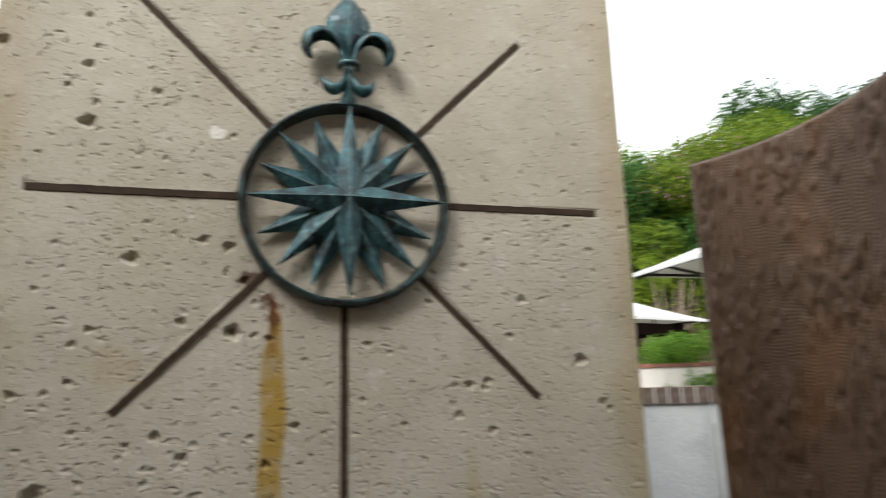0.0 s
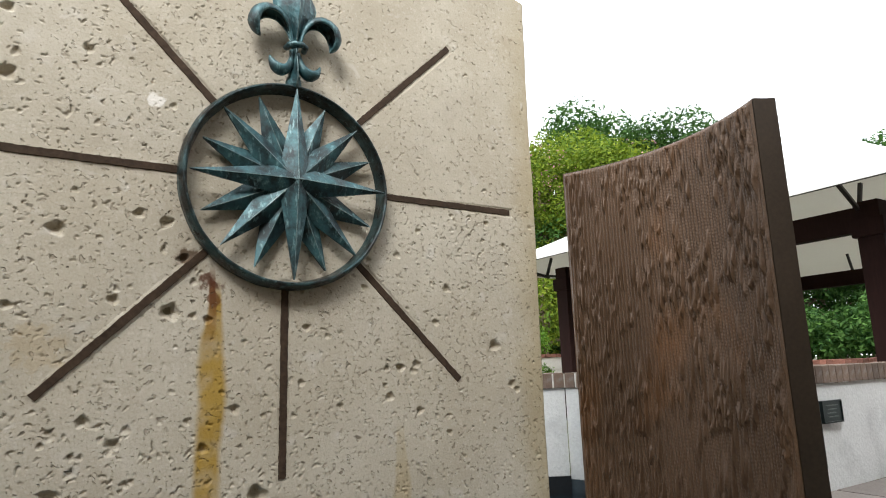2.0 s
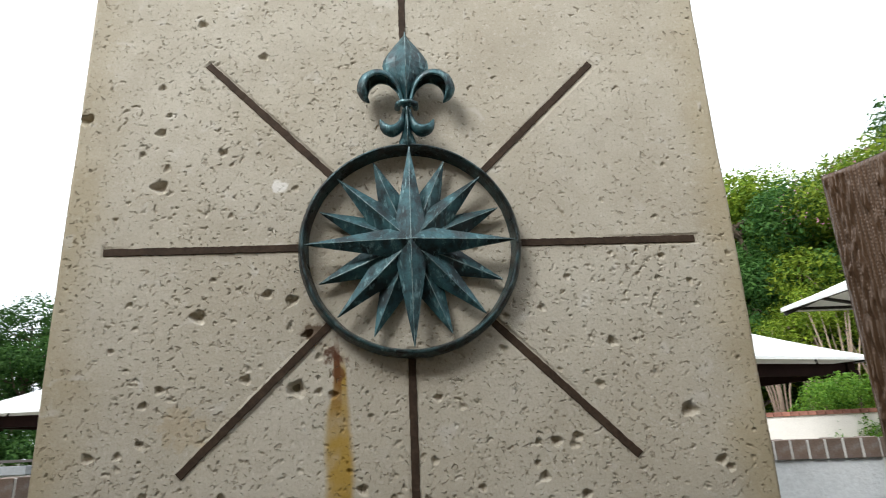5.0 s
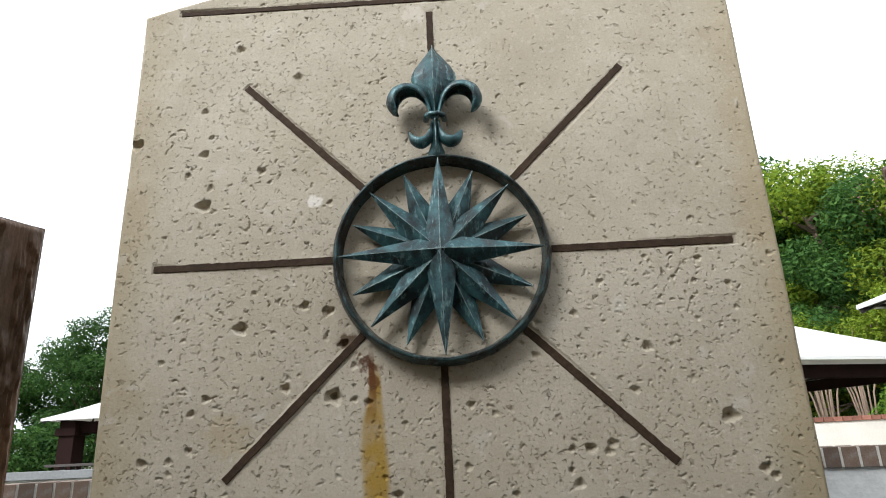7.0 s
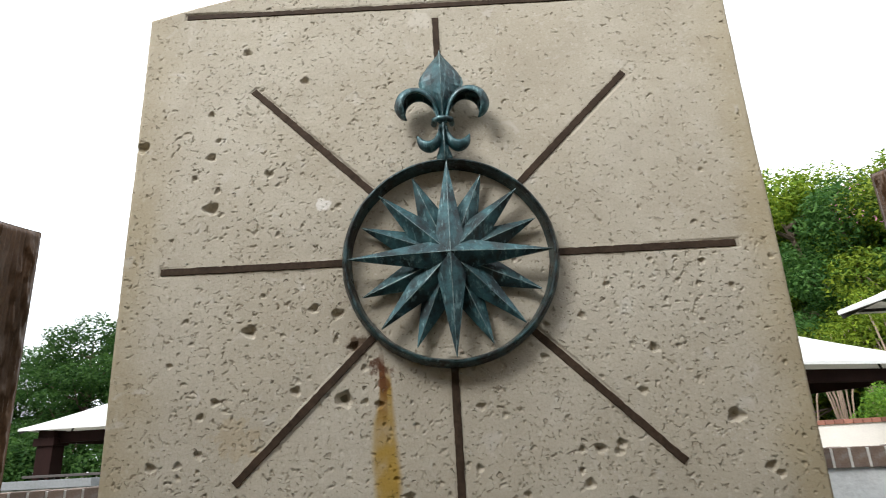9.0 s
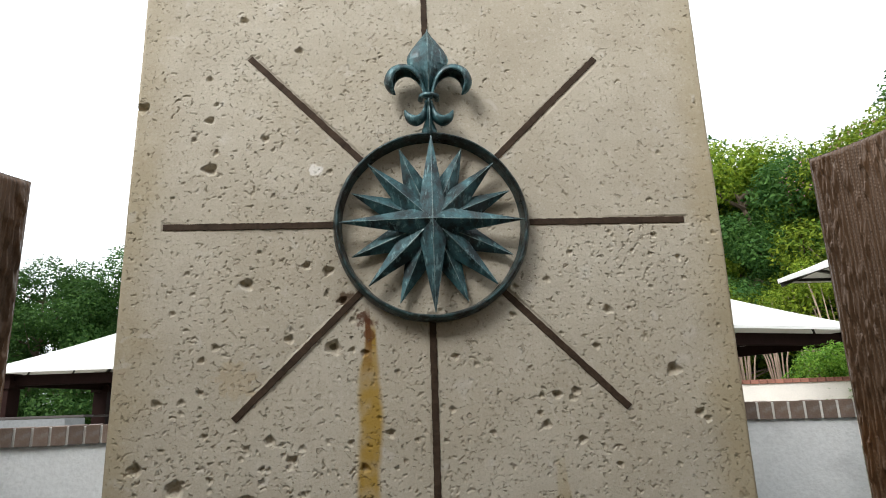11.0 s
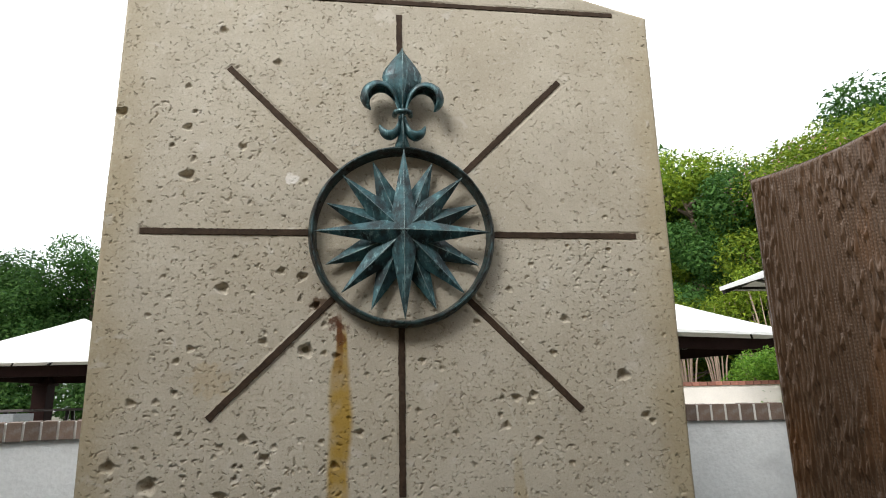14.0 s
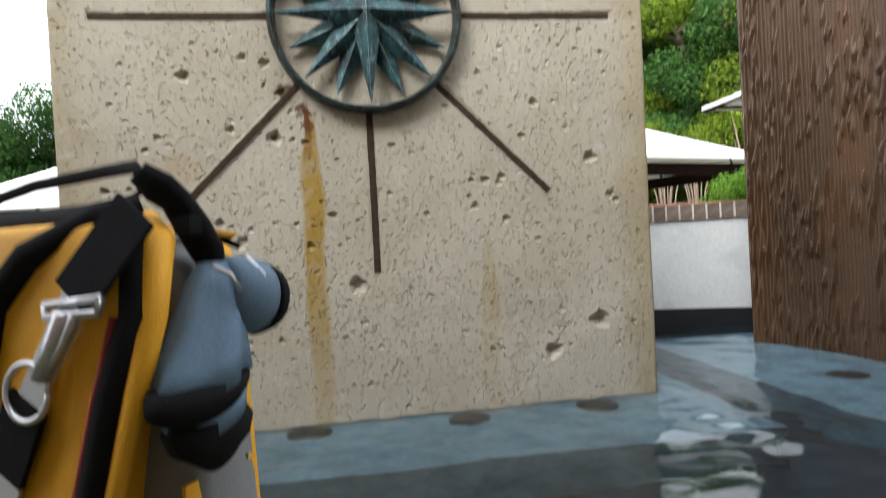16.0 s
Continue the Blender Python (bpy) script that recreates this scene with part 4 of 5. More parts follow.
part("cap", bm, M_GREYCAP, w3, "flat grey concrete cap")
w2 = wall_run("wall_terrace", [(2.9, 0.95), (7.2, 1.0)], "white terrace wall with a red brick cap", z0=0.0, z1=0.655)
for i in range(40):
    o = new("cap_brick", cap_mesh)
    o.parent = w2
    o.matrix_world = pose(7.15 - i * 0.107, 1.0 - i * 0.0012, 0.656, 0, 0, 0.67)

# ---------------------------------------------------------------- trees and hedges


def leaf_cloud(name, centres, radii, count, size, material, parent, seed, shell=0.55):
    """Many small folded leaves spread through clumps."""
    r = np.random.default_rng(seed)
    count, size = int(count * 1.8), size * 0.74
    centres, radii = np.array(centres), np.array(radii)
    wgt = radii ** 2
    pick = r.choice(len(centres), count, p=wgt / wgt.sum())
    d = r.normal(size=(count, 3))
    d /= np.linalg.norm(d, axis=1)[:, None]
    rad = radii[pick] * (shell + (1 - shell) * r.random(count)) * (0.92 + 0.14 * r.random(count))
    c = centres[pick] + d * rad[:, None] * np.array([1, 1, 0.8])
    nrm = d * 0.6 + r.normal(size=(count, 3)) * 0.6 + np.array([0, 0, 0.5])
    nrm /= np.linalg.norm(nrm, axis=1)[:, None]
    t = np.cross(nrm, r.normal(size=(count, 3)))
    t /= np.linalg.norm(t, axis=1)[:, None]
    b = np.cross(nrm, t)
    s = (size * (0.6 + 0.8 * r.random(count)))[:, None]
    v = np.stack([c - t * s * 0.8 - b * s * 0.3, c - t * s * 0.5 + b * s * 0.55, c + t * s], 1).reshape(-1, 3)
    f = np.arange(count * 3).reshape(-1, 3)
    return arrays(name, v, f, material, parent)


def tree(at, h, spread, seed, leaves, label, count=9000, size=0.16, bare=0.25, group="woodland trees", blossom=0):
    r = random.Random(seed)
    t = thing("tree", at, r.uniform(0, 360), label, "tree", group)
    bm = bmesh.new()
    lean = (r.uniform(-0.3, 0.3), r.uniform(-0.3, 0.3))
    trunk_pts = [(lean[0] * u * u * 2, lean[1] * u * u * 2, h * 0.8 * u) for u in np.linspace(0, 1, 7)]
    tr0 = h * 0.018 + 0.03
    add_tube(bm, [(p[0], p[1], p[2] - 0.05) for p in trunk_pts], [tr0 * (1 - 0.75 * u) for u in np.linspace(0, 1, 7)], 8)
    centres, radii = [], []
    for k in range(16):
        u = r.uniform(bare, 0.95)
        a = r.uniform(0, 6.28)
        base_p = Vector((lean[0] * u * u * 2, lean[1] * u * u * 2, h * 0.8 * u))
        reach = spread * (0.45 + 0.55 * math.sin(math.pi * min(1, 0.25 + u * 0.75))) * r.uniform(0.55, 1.0)
        tip = base_p + Vector((math.cos(a) * reach, math.sin(a) * reach, r.uniform(0.1, 0.28) * h * (1.05 - u * 0.5)))
        midp = base_p.lerp(tip, 0.5) + Vector((0, 0, -0.05 * h * r.random()))
        add_tube(bm, [base_p, midp, tip], [tr0 * 0.4, tr0 * 0.25, tr0 * 0.08], 5)
        for q in (tip, midp.lerp(tip, 0.4)):
            centres.append(tuple(q))
            radii.append(spread * r.uniform(0.19, 0.37))
    centres.append((lean[0] * 2, lean[1] * 2, h * 0.88))
    radii.append(spread * 0.35)
    bmesh.ops.recalc_face_normals(bm, faces=bm.faces)
    part("trunk", bm, M_BARK, t, "brown branching trunk")
    leaf_cloud("crown", centres, radii, count, size, leaves, t, seed)
    if blossom:
        top = sorted(zip(centres, radii), key=lambda q: -q[0][2])[:7]
        leaf_cloud("blossom", [c for c, _ in top], [q * 1.05 for _, q in top], blossom, size * 0.6, M_BLOSSOM, t, seed + 1, 0.9)
    return t


D_LABEL, L_LABEL = "dark green broadleaf tree of the surrounding wood", "yellow green broadleaf tree of the surrounding wood"
protos = [
    tree((11.0, 20.0, FLOOR), 7.6, 2.9, 21, M_LEAF_DARK, D_LABEL, 15000, 0.105),
    tree((13.0, 15.0, FLOOR), 6.4, 2.4, 22, M_LEAF_LIGHT, L_LABEL, 15500, 0.085, 0.15),
    tree((19.5, 16.4, FLOOR), 9.6, 3.2, 23, M_LEAF_DARK, D_LABEL, 15000, 0.115),
    tree((16.5, 12.5, FLOOR), 7.0, 2.6, 24, M_LEAF_LIGHT, "yellow green crape myrtle with pink blossom heads", 16000, 0.085, 0.15, blossom=500),
]
rng = random.Random(5)


def az_place(az, d):
    return (-0.2 + d * math.sin(radians(az)), -2.0 + d * math.cos(radians(az)))


def plant(which, az, d, h_scale):
    x, y = az_place(az, d)
    m = pose(x, y, FLOOR - 0.03, 0, 0, rng.uniform(0, 360))
    ob = copy_thing(protos[which], m)
    s = h_scale * rng.uniform(0.95, 1.05)
    ob.scale = (s * 1.05, s * 1.05, s)
    return ob


for az, d, k, s in [(26, 25, 1, 1.45), (30, 26, 0, 1.18), (34, 21, 0, 1.02), (37, 26, 1, 1.2), (42.5, 24, 1, 1.48), (48, 25, 3, 1.42), (53, 25, 1, 1.25), (28.5, 20, 0, 0.55), (24, 27, 0, 1.3), (27.5, 24, 0, 1.2), (30, 27, 2, 1.02), (33, 22, 1, 1.48), (35, 27, 2, 1.05), (38, 25, 0, 1.1), (40, 20, 3, 1.22), (47.5, 26, 2, 1.2), (45, 21, 1, 1.2),
                    (50, 22, 3, 1.05), (52, 27, 2, 1.12), (55, 25, 0, 1.25), (57, 28, 2, 1.0), (60, 26, 0, 1.1), (63, 28, 0, 1.1), (66, 27, 0, 1.1), (69, 28, 2, 0.9),
                    (18, 30, 2, 0.9), (-17, 34, 2, 0.82), (-21.6, 32, 0, 1.08), (-24.4, 34, 0, 0.98), (-27, 32, 0, 0.94),
                    (-29.4, 33, 0, 1.02), (-32.5, 34, 0, 0.86), (-36, 32, 0, 0.72), (-39, 33, 0, 0.9), (-43, 33, 0, 0.95), (-48, 33, 2, 0.8)]:
    plant(k, az, d, s)


def shrub(at, rx, ry, rz, label, seed, count=5000, size=0.035, leaves=None, name="hedge"):
    t = thing(name, at, 0, label, "shrub")
    r = random.Random(seed)
    centres, radii = [], []
    for k in range(26):
        a, u = r.uniform(0, 6.28), r.random() ** 0.5 * 0.72
        zz = r.uniform(0.25, 0.75)
        lim = math.sqrt(max(0.05, 1 - (zz - 0.3) ** 2))
        centres.append((math.cos(a) * u * rx * lim, math.sin(a) * u * ry * lim, zz * rz))
        radii.append(0.3 * min(rx, rz))
    bm = bmesh.new()
    for k in range(7):
        a = r.uniform(0, 6.28)
        add_tube(bm, [(0.1 * math.cos(a), 0.1 * math.sin(a), -0.03), (rx * 0.4 * math.cos(a), ry * 0.4 * math.sin(a), rz * 0.6)], [0.02, 0.008], 5)
    part("stems", bm, M_BARK, t)
    leaf_cloud("foliage", centres, radii, count, size, leaves or M_LEAF_HEDGE, t, seed, 0.5)
    return t


hx, hy = az_place(35.9, 10.6)
shrub((hx, hy, FLOOR), 0.85, 0.85, 1.62, "clipped rounded bright green hedge behind the cream wall", 31, 9000, 0.035)
rng2 = random.Random(9)
for az in list(range(16, 82, 4)) + list(range(-50, -14, 4)):
    d = rng2.uniform(21, 23) if az > 0 else rng2.uniform(26, 28)
    x, y = az_place(az + rng2.uniform(-1, 1), d)
    shrub((x, y, FLOOR), 1.9, 1.5, rng2.uniform(2.2, 3.4), "dense green understorey shrub at the wood's edge", 140 + az, 3000, 0.13, M_LEAF_DARK if rng2.random() < 0.6 or az < 0 or az > 46 else M_LEAF_LIGHT, "understorey_shrub")

# ---------------------------------------------------------------- plinths under water, paving and an added wall that blocks light
for nm, lo, hi, lb in (("pool_plinth", (-1.17, -0.46, -0.42), (1.17, 0.5, -0.105), "pale blue painted plinth under the slab"),
                       ("pool_plinth", (1.44, -0.95, -0.42), (2.45, 1.05, -0.105), "pale blue painted plinth under a bronze panel"),
                       ("pool_plinth", (-2.4, -1.05, -0.42), (-1.42, 0.9, -0.105), "pale blue painted plinth under a bronze panel")):
    tagged(part(nm, box(lo, hi, 0.012), M_PLINTH), lb, "plinth", kind="structure")


def pool_drain(x, y):
    """A dark domed outlet on a plinth, with a rim."""
    t = thing("pool_drain", (x, y, -0.106), label="dark round water outlet under the pool surface", category="drain", group="pool outlets")
    bm = bmesh.new()
    prof = [(0.0, 0.005), (0.03, 0.006), (0.055, 0.006), (0.066, 0.003), (0.068, -0.004)]
    rings = [[bm.verts.new((r * math.cos(a), r * math.sin(a), z)) for a in np.linspace(0, 2 * math.pi, 20, endpoint=False)] for r, z in prof[1:]]
    top = bm.verts.new((0, 0, prof[0][1]))
    for k in range(20):
        bm.faces.new((top, rings[0][k], rings[0][(k + 1) % 20]))
        for p, q in zip(rings, rings[1:]):
            bm.faces.new((p[k], q[k], q[(k + 1) % 20], p[(k + 1) % 20]))
    bmesh.ops.recalc_face_normals(bm, faces=bm.faces)
    part("dome", bm, M_BLACK, t, "", True)
    part("rim", tube([(0.070 * math.cos(a), 0.070 * math.sin(a), 0.003) for a in np.linspace(0, 2 * math.pi, 25)], 0.005, 6), M_DARKSTEEL, t, "", True)


for dx, dy in ((-0.26, -0.045), (0.28, -0.06), (0.74, -0.05), (1.80, 0.02)):
    pool_drain(dx, dy)
bm = box((2.66, -2.6, FLOOR - 0.03), (5.2, 0.03, FLOOR + 0.004))
paving = tagged(part("pavement", bm, M_MORTAR), "grey brown stone paving beside the pool", "paving", kind="structure")
paver_mesh = None
for i in range(8):
    for j in range(8):
        if paver_mesh is None:
            o = part("paver", box((-0.147, -0.147, 0), (0.147, 0.147, 0.016), 0.004), M_PAVE)
            paver_mesh = o.data
        else:
            o = new("paver", paver_mesh)
        o.parent = paving
        o.matrix_world = pose(2.83 + i * 0.302, -0.14 - j * 0.302, FLOOR + random.uniform(-0.002, 0.002), 0, 0, random.choice((0, 90, 180, 270)))
# unseen wall, added to keep sky and sun off the lower slab
M_SHADEWALL = mat("dull_brown_shade_wall", (0.16, 0.12, 0.09), 0.9, 0, 0.25, 2, 40, 0.4, 0.005)
tagged(part("unseen_shade_wall", box((-9, -3.7, 0), (9, -3.4, 4.45)), M_SHADEWALL), "plain brown unseen wall added to shade the lower slab", "wall", kind="structure")


def picnic_table(at, turn):
    t = thing("picnic_table", at, turn, "dark weathered picnic table under a white canopy", "table")
    part("tabletop", box((-0.9, -0.38, 0.70), (0.9, 0.38, 0.75), 0.01), M_TABLE, t)
    for sy in (-1, 1):
        part("bench", box((-0.9, sy * 0.72 - 0.14, 0.41), (0.9, sy * 0.72 + 0.14, 0.45), 0.01), M_TABLE, t)
    for sx in (-0.6, 0.6):
        for sy in (-1, 1):
            part("leg", bar((sx, sy * 0.25, 0.71), (sx, sy * 0.62, -0.005), 0.07, 0.07), M_DARKSTEEL, t)
        part("cross_bar", box((sx - 0.035, -0.8, 0.36), (sx + 0.035, 0.8, 0.41)), M_DARKSTEEL, t)
    return t


M_TABLE = mat("weathered_dark_boards", (0.07, 0.06, 0.055), 0.8, 0, 0.15, 4, 60, 0.3, 0.003)
for az, d in ((-28.6, 15.0), (-24.5, 17.0)):
    x, y = az_place(az, d)
    picnic_table((x, y, FLOOR), 12)


def bare_shrub(at, h, seed):
    t = thing("bare_stemmed_shrub", at, 0, "many-stemmed shrub with bare pale stems and thin leaves", "shrub")
    r = random.Random(seed)
    tips, tr = [], []
    for k in range(11):
        a, reach = r.uniform(0, 6.28), r.uniform(0.3, 0.8)
        p1 = (0.4 * reach * math.cos(a), 0.4 * reach * math.sin(a), h * 0.45)
        p2 = (reach * math.cos(a + 0.2), reach * math.sin(a + 0.2), h * r.uniform(0.8, 1.0))
        part("stem", tube([(0.05 * math.cos(a), 0.05 * math.sin(a), -0.03), p1, p2], [0.032, 0.022, 0.008], 6), M_STEM, t, "", True)
        tips.append(p2)
        tr.append(0.4)
    leaf_cloud("foliage", tips, tr, 1600, 0.06, M_LEAF_LIGHT, t, seed, 0.3)
    return t


M_STEM = mat("pale_brown_smooth_bark", (0.30, 0.22, 0.16), 0.8, 0, 0.25, 5, 40, 0.3, 0.004)
for az, d, h in ((31.5, 18.5, 3.4), (33.8, 19.0, 3.8), (36.0, 18.0, 3.8), (38.5, 18.5, 3.6), (29.0, 18.5, 3.4)):
    x, y = az_place(az, d)
    bare_shrub((x, y, FLOOR), h, int(az * 10))

# ---------------------------------------------------------------- backpack beside the pool
M_YELLOW = mat("amber_yellow_nylon", (0.82, 0.40, 0.012), 0.6, 0, 0.12, 12, 500, 0.5, 0.0015)
M_WEB = mat("black_nylon_webbing", (0.009, 0.009, 0.010), 0.9, 0, 0.3, 30, 400, 0.5, 0.001, spec=0.12)
M_GREYCLOTH = mat("grey_pack_cloth", (0.20, 0.20, 0.205), 0.8, 0, 0.12, 14, 400, 0.4, 0.001)
M_BLUECLOTH = mat("slate_blue_umbrella_cloth", (0.11, 0.175, 0.245), 0.85, 0, 0.22, 16, 300, 0.3, 0.001)
M_CHROME = mat("brushed_steel_hook", (0.55, 0.54, 0.55), 0.35, 0.9, 0.15, 30, 200, 0.1, 0.0005)
M_TAPE = mat("silver_reflective_tape", (0.55, 0.56, 0.58), 0.45, 0.3, 0.1, 30, 300, 0.2, 0.0005)
M_RED = mat("red_piping", (0.28, 0.03, 0.02), 0.7, 0, 0.1, 30, 200, 0.1, 0.0005)


def rounded_body(cx, cy, z0, w, d, h, e=0.34, ez=0.3, nu=48, nv=28):
    """A soft box: a superellipsoid with a flat base."""
    bm = bmesh.new()

    def sp(v, p):
        return math.copysign(abs(v) ** p, v)

    rows = []
    for j in range(nv + 1):
        v = -math.pi / 2 + math.pi * j / nv
        row = []
        for i in range(nu):
            u = 2 * math.pi * i / nu
            k = sp(math.cos(v), ez)
            z = z0 + h / 2 + h / 2 * sp(math.sin(v), ez)
            bulge = 1 + 0.05 * math.sin(3 * u + 7 * z) * k
            row.append(bm.verts.new((cx + w / 2 * k * sp(math.cos(u), e) * bulge, cy + d / 2 * k * sp(math.sin(u), e) * bulge, z)))
        rows.append(row)
    for p, q in zip(rows, rows[1:]):
        for i in range(nu):
            bm.faces.new((p[i], p[(i + 1) % nu], q[(i + 1) % nu], q[i]))
    bmesh.ops.remove_doubles(bm, verts=bm.verts, dist=1e-5)
    bmesh.ops.recalc_face_normals(bm, faces=bm.faces)
    return bm


def strap(a, b, w, t, normal):
    """A flat strip from a to b whose broad side faces normal."""
    a, b, nv = Vector(a), Vector(b), Vector(normal)
    d = (b - a).normalized()
    side = d.cross(nv).normalized()
    nv = side.cross(d)
    bm = bmesh.new()
    m = Matrix((side, d, nv)).transposed().to_4x4()
    add_box(bm, (-w / 2, 0, -t / 2), (w / 2, (b - a).length, t / 2), 0.001, Matrix.Translation(a) @ m)
    return bm


pack = thing("backpack", (-0.2812, -1.653, 0.152), -30.7, "amber yellow and black backpack with grey side standing beside the pool", "backpack")
pack.scale = (0.76, 0.76, 0.76)
part("main_body", rounded_body(0.0, -0.015, -0.161, 0.332, 0.10, 0.691, ez=0.24), M_GREYCLOTH, pack, "grey cloth side gusset", True)
front = rounded_body(-0.01, -0.068, -0.158, 0.325, 0.075, 0.698, 0.3, 0.17)
for v in front.verts:
    if v.co.x > 0:
        v.co.x *= min(1.0, max(0.5, 0.66 + 0.34 * (v.co.z - 0.25) / 0.23))
part("front_panel", front, M_YELLOW, pack, "amber yellow nylon front", True)
part("back_panel", rounded_body(-0.005, 0.028, -0.158, 0.30, 0.05, 0.693, 0.3, 0.17), M_YELLOW, pack, "amber yellow nylon back", True)
part("zipper", tube([(0.028, -0.104, -0.12), (0.084, -0.106, 0.2), (0.118, -0.106, 0.333), (0.142, -0.104, 0.41), (0.160, -0.096, 0.467), (0.150, -0.082, 0.522), (0.10, -0.055, 0.545), (-0.1, -0.05, 0.545)], 0.0125, 10), M_WEB, pack, "black zip guard", True)
part("zipper", tube([(-0.06, -0.108, 0.03), (-0.02, -0.108, 0.3), (0.0, -0.108, 0.42), (0.018, -0.107, 0.477), (0.06, -0.104, 0.515), (0.115, -0.085, 0.541), (0.13, -0.06, 0.548)], 0.0125, 10), M_WEB, pack, "black zip guard", True)
part("piping", tube([(0.066, -0.104, 0.02), (0.100, -0.104, 0.2), (0.136, -0.104, 0.333), (0.160, -0.100, 0.41), (0.169, -0.090, 0.467), (0.163, -0.074, 0.522), (0.135, -0.058, 0.540)], [0.004, 0.005, 0.007, 0.009, 0.011, 0.012, 0.009], 8), M_YELLOW, pack, "", True)
part("piping", tube([(0.036, -0.1085, 0.02), (0.070, -0.109, 0.2), (0.103, -0.1095, 0.333), (0.128, -0.108, 0.41), (0.144, -0.102, 0.467)], 0.003, 6), M_RED, pack, "red piping", True)
part("strap", strap((0.168, -0.098, 0.545), (0.120, -0.116, 0.482), 0.046, 0.004, (0, -1, 0.2)), M_WEB, pack, "black webbing strap")
hook = part("hook", tube([(0.092, -0.116, 0.478), (0.150, -0.116, 0.482), (0.148, -0.118, 0.472), (0.094, -0.118, 0.469), (0.092, -0.116, 0.478)], 0.0035, 8), M_CHROME, pack, "steel buckle frame", True)
part("hook_arm", tube([(0.116, -0.119, 0.472), (0.100, -0.120, 0.446), (0.086, -0.119, 0.424)], [0.007, 0.006, 0.0075], 8), M_CHROME, hook, "", True)
part("hook_arm", tube([(0.126, -0.119, 0.470), (0.112, -0.120, 0.448), (0.094, -0.119, 0.428)], [0.004, 0.003, 0.004], 8), M_CHROME, hook, "", True)
part("tape", strap((0.118, -0.1125, 0.48), (0.060, -0.1125, 0.40), 0.026, 0.003, (0, -1, 0)), M_TAPE, pack, "silver reflective tape")
part("ring", tube([(0.066 + 0.024 * math.cos(a), -0.1165 + 0.002 * math.sin(a), 0.412 + 0.022 * math.sin(a)) for a in np.linspace(0, 2 * math.pi, 25)], 0.0028, 8), M_CHROME, pack, "steel ring", True)
part("strap", strap((0.062, -0.114, 0.404), (0.030, -0.114, 0.345), 0.044, 0.005, (0, -1, 0)), M_WEB, pack, "black webbing tab")
part("tape", strap((0.034, -0.1115, 0.352), (-0.06, -0.1115, 0.16), 0.036, 0.003, (0, -1, 0)), M_TAPE, pack, "silver reflective tape")
part("handle", tube([(-0.16, -0.01, 0.545), (-0.13, -0.02, 0.572), (-0.05, -0.02, 0.585), (0.05, -0.02, 0.590), (0.11, -0.045, 0.586), (0.150, -0.074, 0.572)], 0.006, 8, 0.5), M_WEB, pack, "black haul loop", True)
part("handle", tube([(-0.16, 0.0, 0.54), (-0.10, -0.02, 0.562), (0.0, -0.02, 0.557), (0.08, -0.025, 0.563), (0.14, -0.06, 0.564)], 0.003, 8, 0.6), M_WEB, pack, "thin black cord", True)
buckle = part("buckle", tube([(0.152, -0.080, 0.575), (0.160, -0.068, 0.563), (0.165, -0.056, 0.552), (0.168, -0.044, 0.533), (0.170, -0.032, 0.512), (0.168, -0.024, 0.498)], [0.010, 0.015, 0.014, 0.016, 0.016, 0.012], 10, 0.7), M_WEB, pack, "black plastic side release buckle", True)
part("clip", box((0.166, -0.062, 0.525), (0.182, -0.046, 0.540), 0.003), M_WEB, buckle)
part("top_strap", bar((0.13, -0.03, 0.535), (0.160, 0.012, 0.525), 0.022, 0.005, 0.001), M_YELLOW, pack)
part("top_strap", bar((0.12, -0.01, 0.54), (0.158, 0.022, 0.515), 0.02, 0.006, 0.001), M_WEB, pack)
umb = thing("folded_umbrella")
umb.parent = pack
umb.matrix_basis = Matrix.Translation((-0.012, -0.022, 0.0))
tagged(umb, "slate blue folded umbrella with black hem")


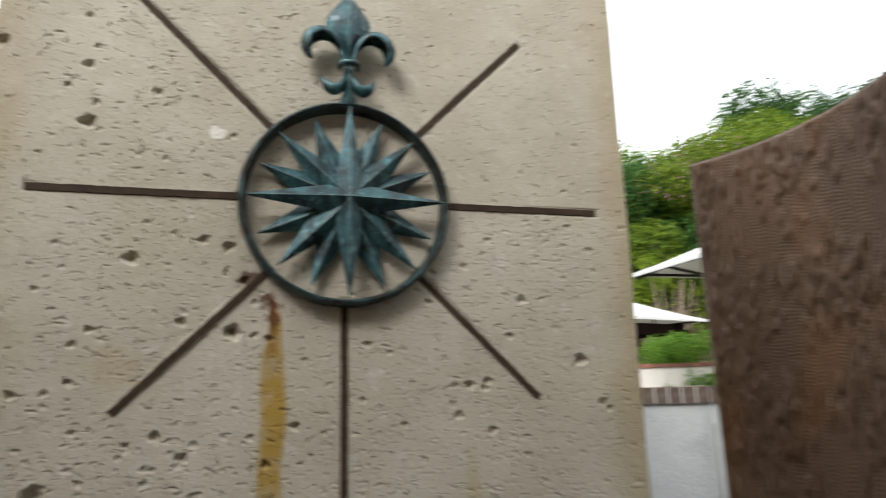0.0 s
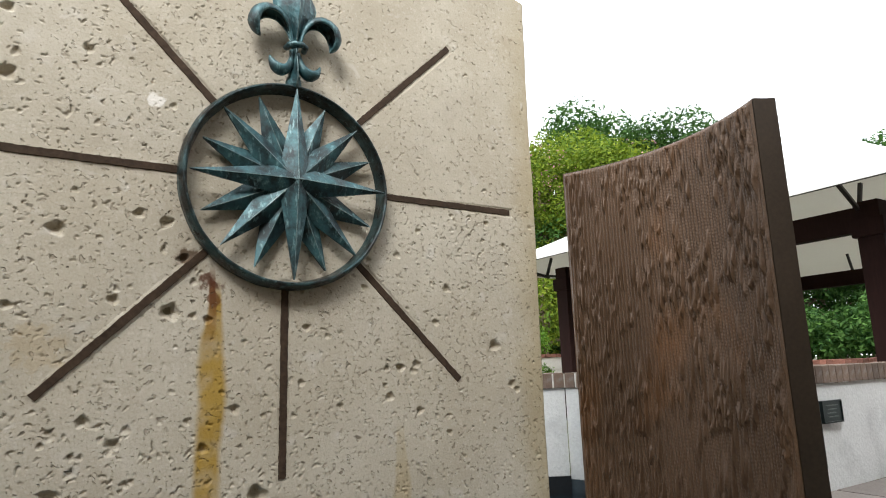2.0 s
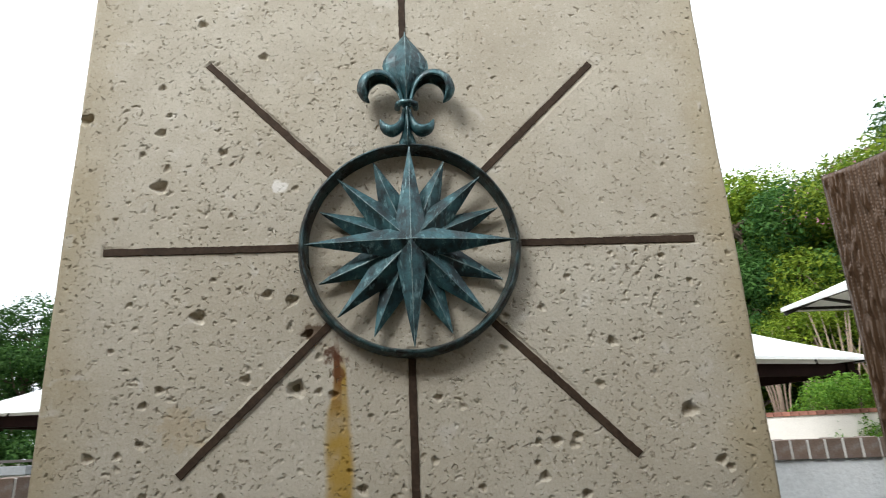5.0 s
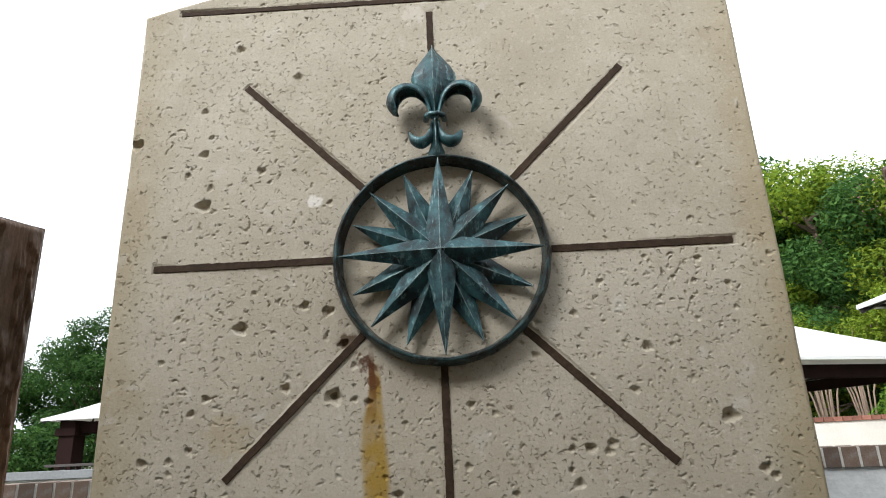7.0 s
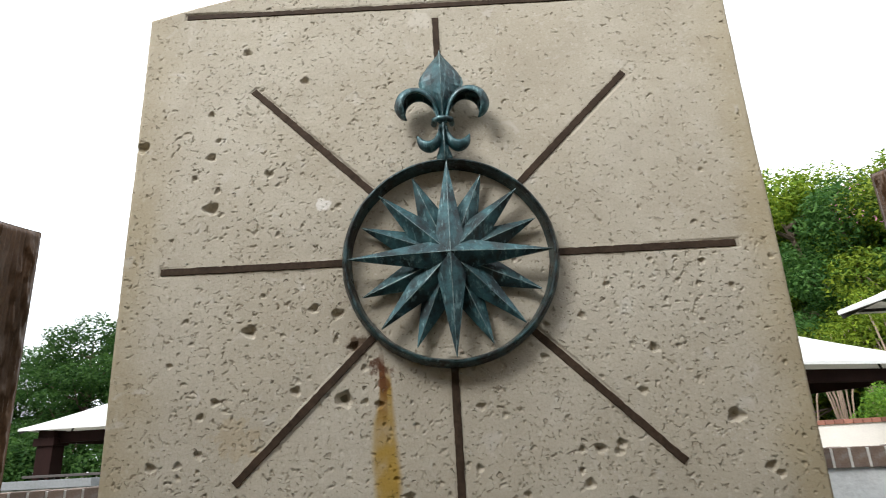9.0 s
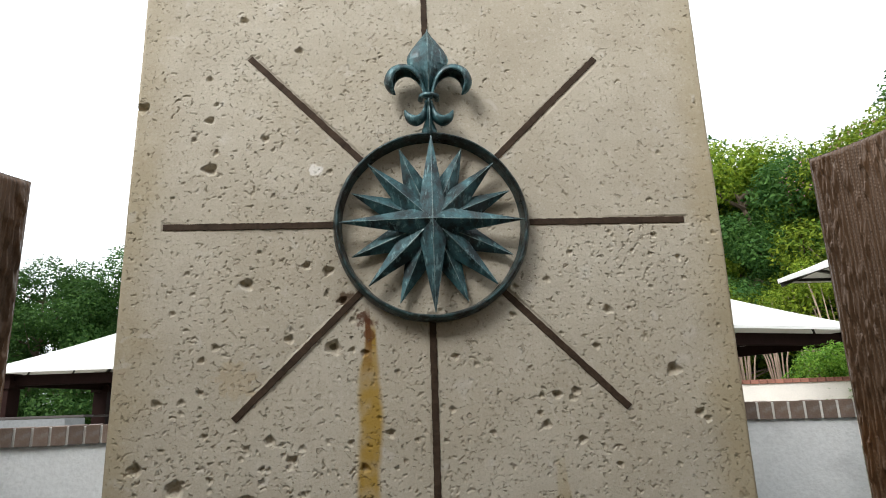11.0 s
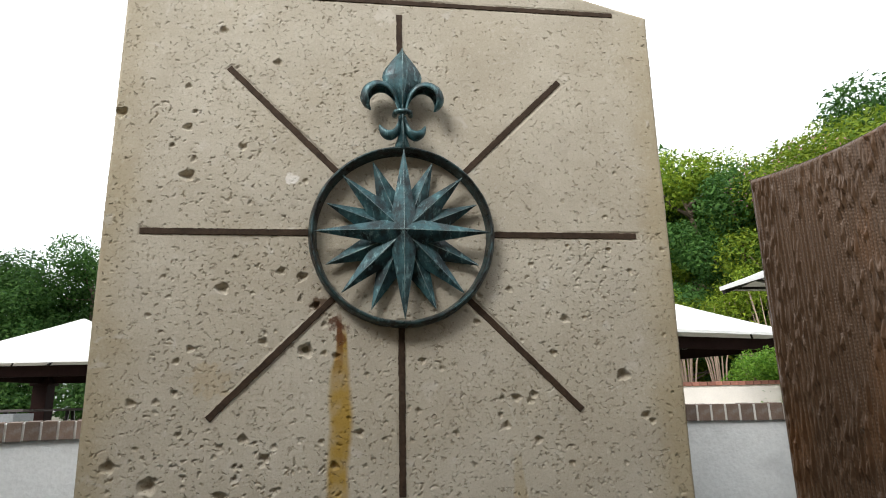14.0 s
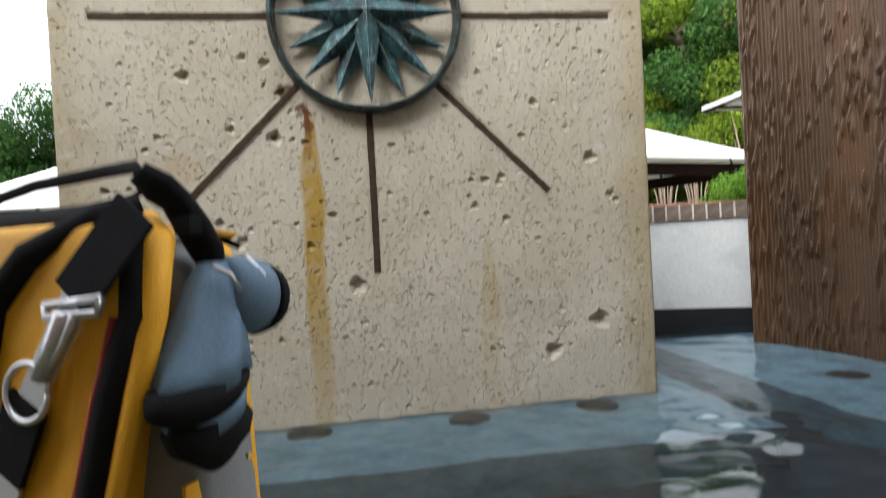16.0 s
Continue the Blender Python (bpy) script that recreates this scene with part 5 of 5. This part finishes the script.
def draped(pts, radii, folds, depth, seg=40):
    """A gathered cloth cone along pts with upright folds."""
    bm = bmesh.new()
    rows = []
    for j, (p, r) in enumerate(zip(pts, radii)):
        u = j / (len(pts) - 1)
        rows.append([bm.verts.new((p[0] + 0.62 * r * (1 + depth * u * math.sin(folds * a + 1.5 * u)) * math.cos(a), p[1] + r * (1 + depth * u * math.sin(folds * a + 1.5 * u)) * math.sin(a), p[2] + 0.008 * u * math.sin(2 * a))) for a in np.linspace(0, 2 * math.pi, seg, endpoint=False)])
    for p, q in zip(rows, rows[1:]):
        for i in range(seg):
            bm.faces.new((p[i], p[(i + 1) % seg], q[(i + 1) % seg], q[i]))
    bm.faces.new(rows[0])
    bm.faces.new(rows[-1][::-1])
    bmesh.ops.recalc_face_normals(bm, faces=bm.faces)
    return bm


ax = [(0.186, -0.006, 0.503), (0.188, -0.012, 0.485), (0.191, -0.020, 0.458), (0.193, -0.030, 0.430), (0.195, -0.038, 0.408)]
part("cloth", draped(ax, [0.016, 0.025, 0.032, 0.040, 0.045], 5, 0.14), M_BLUECLOTH, umb, "", True)
part("hem", draped([(0.195, -0.038, 0.412), (0.196, -0.041, 0.404), (0.196, -0.042, 0.394)], [0.0455, 0.048, 0.0455], 4, 0.08), M_WEB, umb, "black hem", True)
part("cloth", draped([(0.196, -0.034, 0.398), (0.197, -0.035, 0.380)], [0.038, 0.038], 3, 0.12), M_BLUECLOTH, umb, "", True)
part("hem", draped([(0.197, -0.035, 0.384), (0.197, -0.034, 0.376), (0.197, -0.032, 0.362), (0.197, -0.028, 0.352)], [0.0385, 0.041, 0.037, 0.024], 3, 0.12), M_WEB, umb, "black hem", True)
part("rolled_end", tube([(0.184, -0.005, 0.478), (0.186, 0.018, 0.474), (0.188, 0.034, 0.470), (0.189, 0.046, 0.468)], [0.030, 0.0335, 0.033, 0.027], 20), M_BLUECLOTH, umb, "", True)
part("end_cap", tube([(0.188, 0.038, 0.469), (0.189, 0.050, 0.467), (0.189, 0.056, 0.466)], [0.0335, 0.030, 0.02], 20), M_WEB, umb, "black end cap", True)
part("carabiner", tube([(0.205, -0.03, 0.500), (0.214, -0.02, 0.492), (0.216, -0.012, 0.478)], 0.002, 6), M_CHROME, umb, "", True)
part("carabiner", tube([(0.20, 0.016, 0.506), (0.214, 0.020, 0.49), (0.216, 0.024, 0.474), (0.206, 0.022, 0.455)], 0.002, 6), M_CHROME, umb, "", True)
for a, b_, wd in (((0.165, -0.055, 0.33), (0.170, -0.050, 0.20), 0.024), ((0.166, 0.0, 0.335), (0.166, -0.055, 0.24), 0.018), ((0.166, 0.012, 0.33), (0.166, -0.04, 0.24), 0.012)):
    part("compression_strap", strap(a, b_, wd, 0.004, (1, 0, 0)), M_YELLOW if wd != 0.018 else M_WEB, pack)
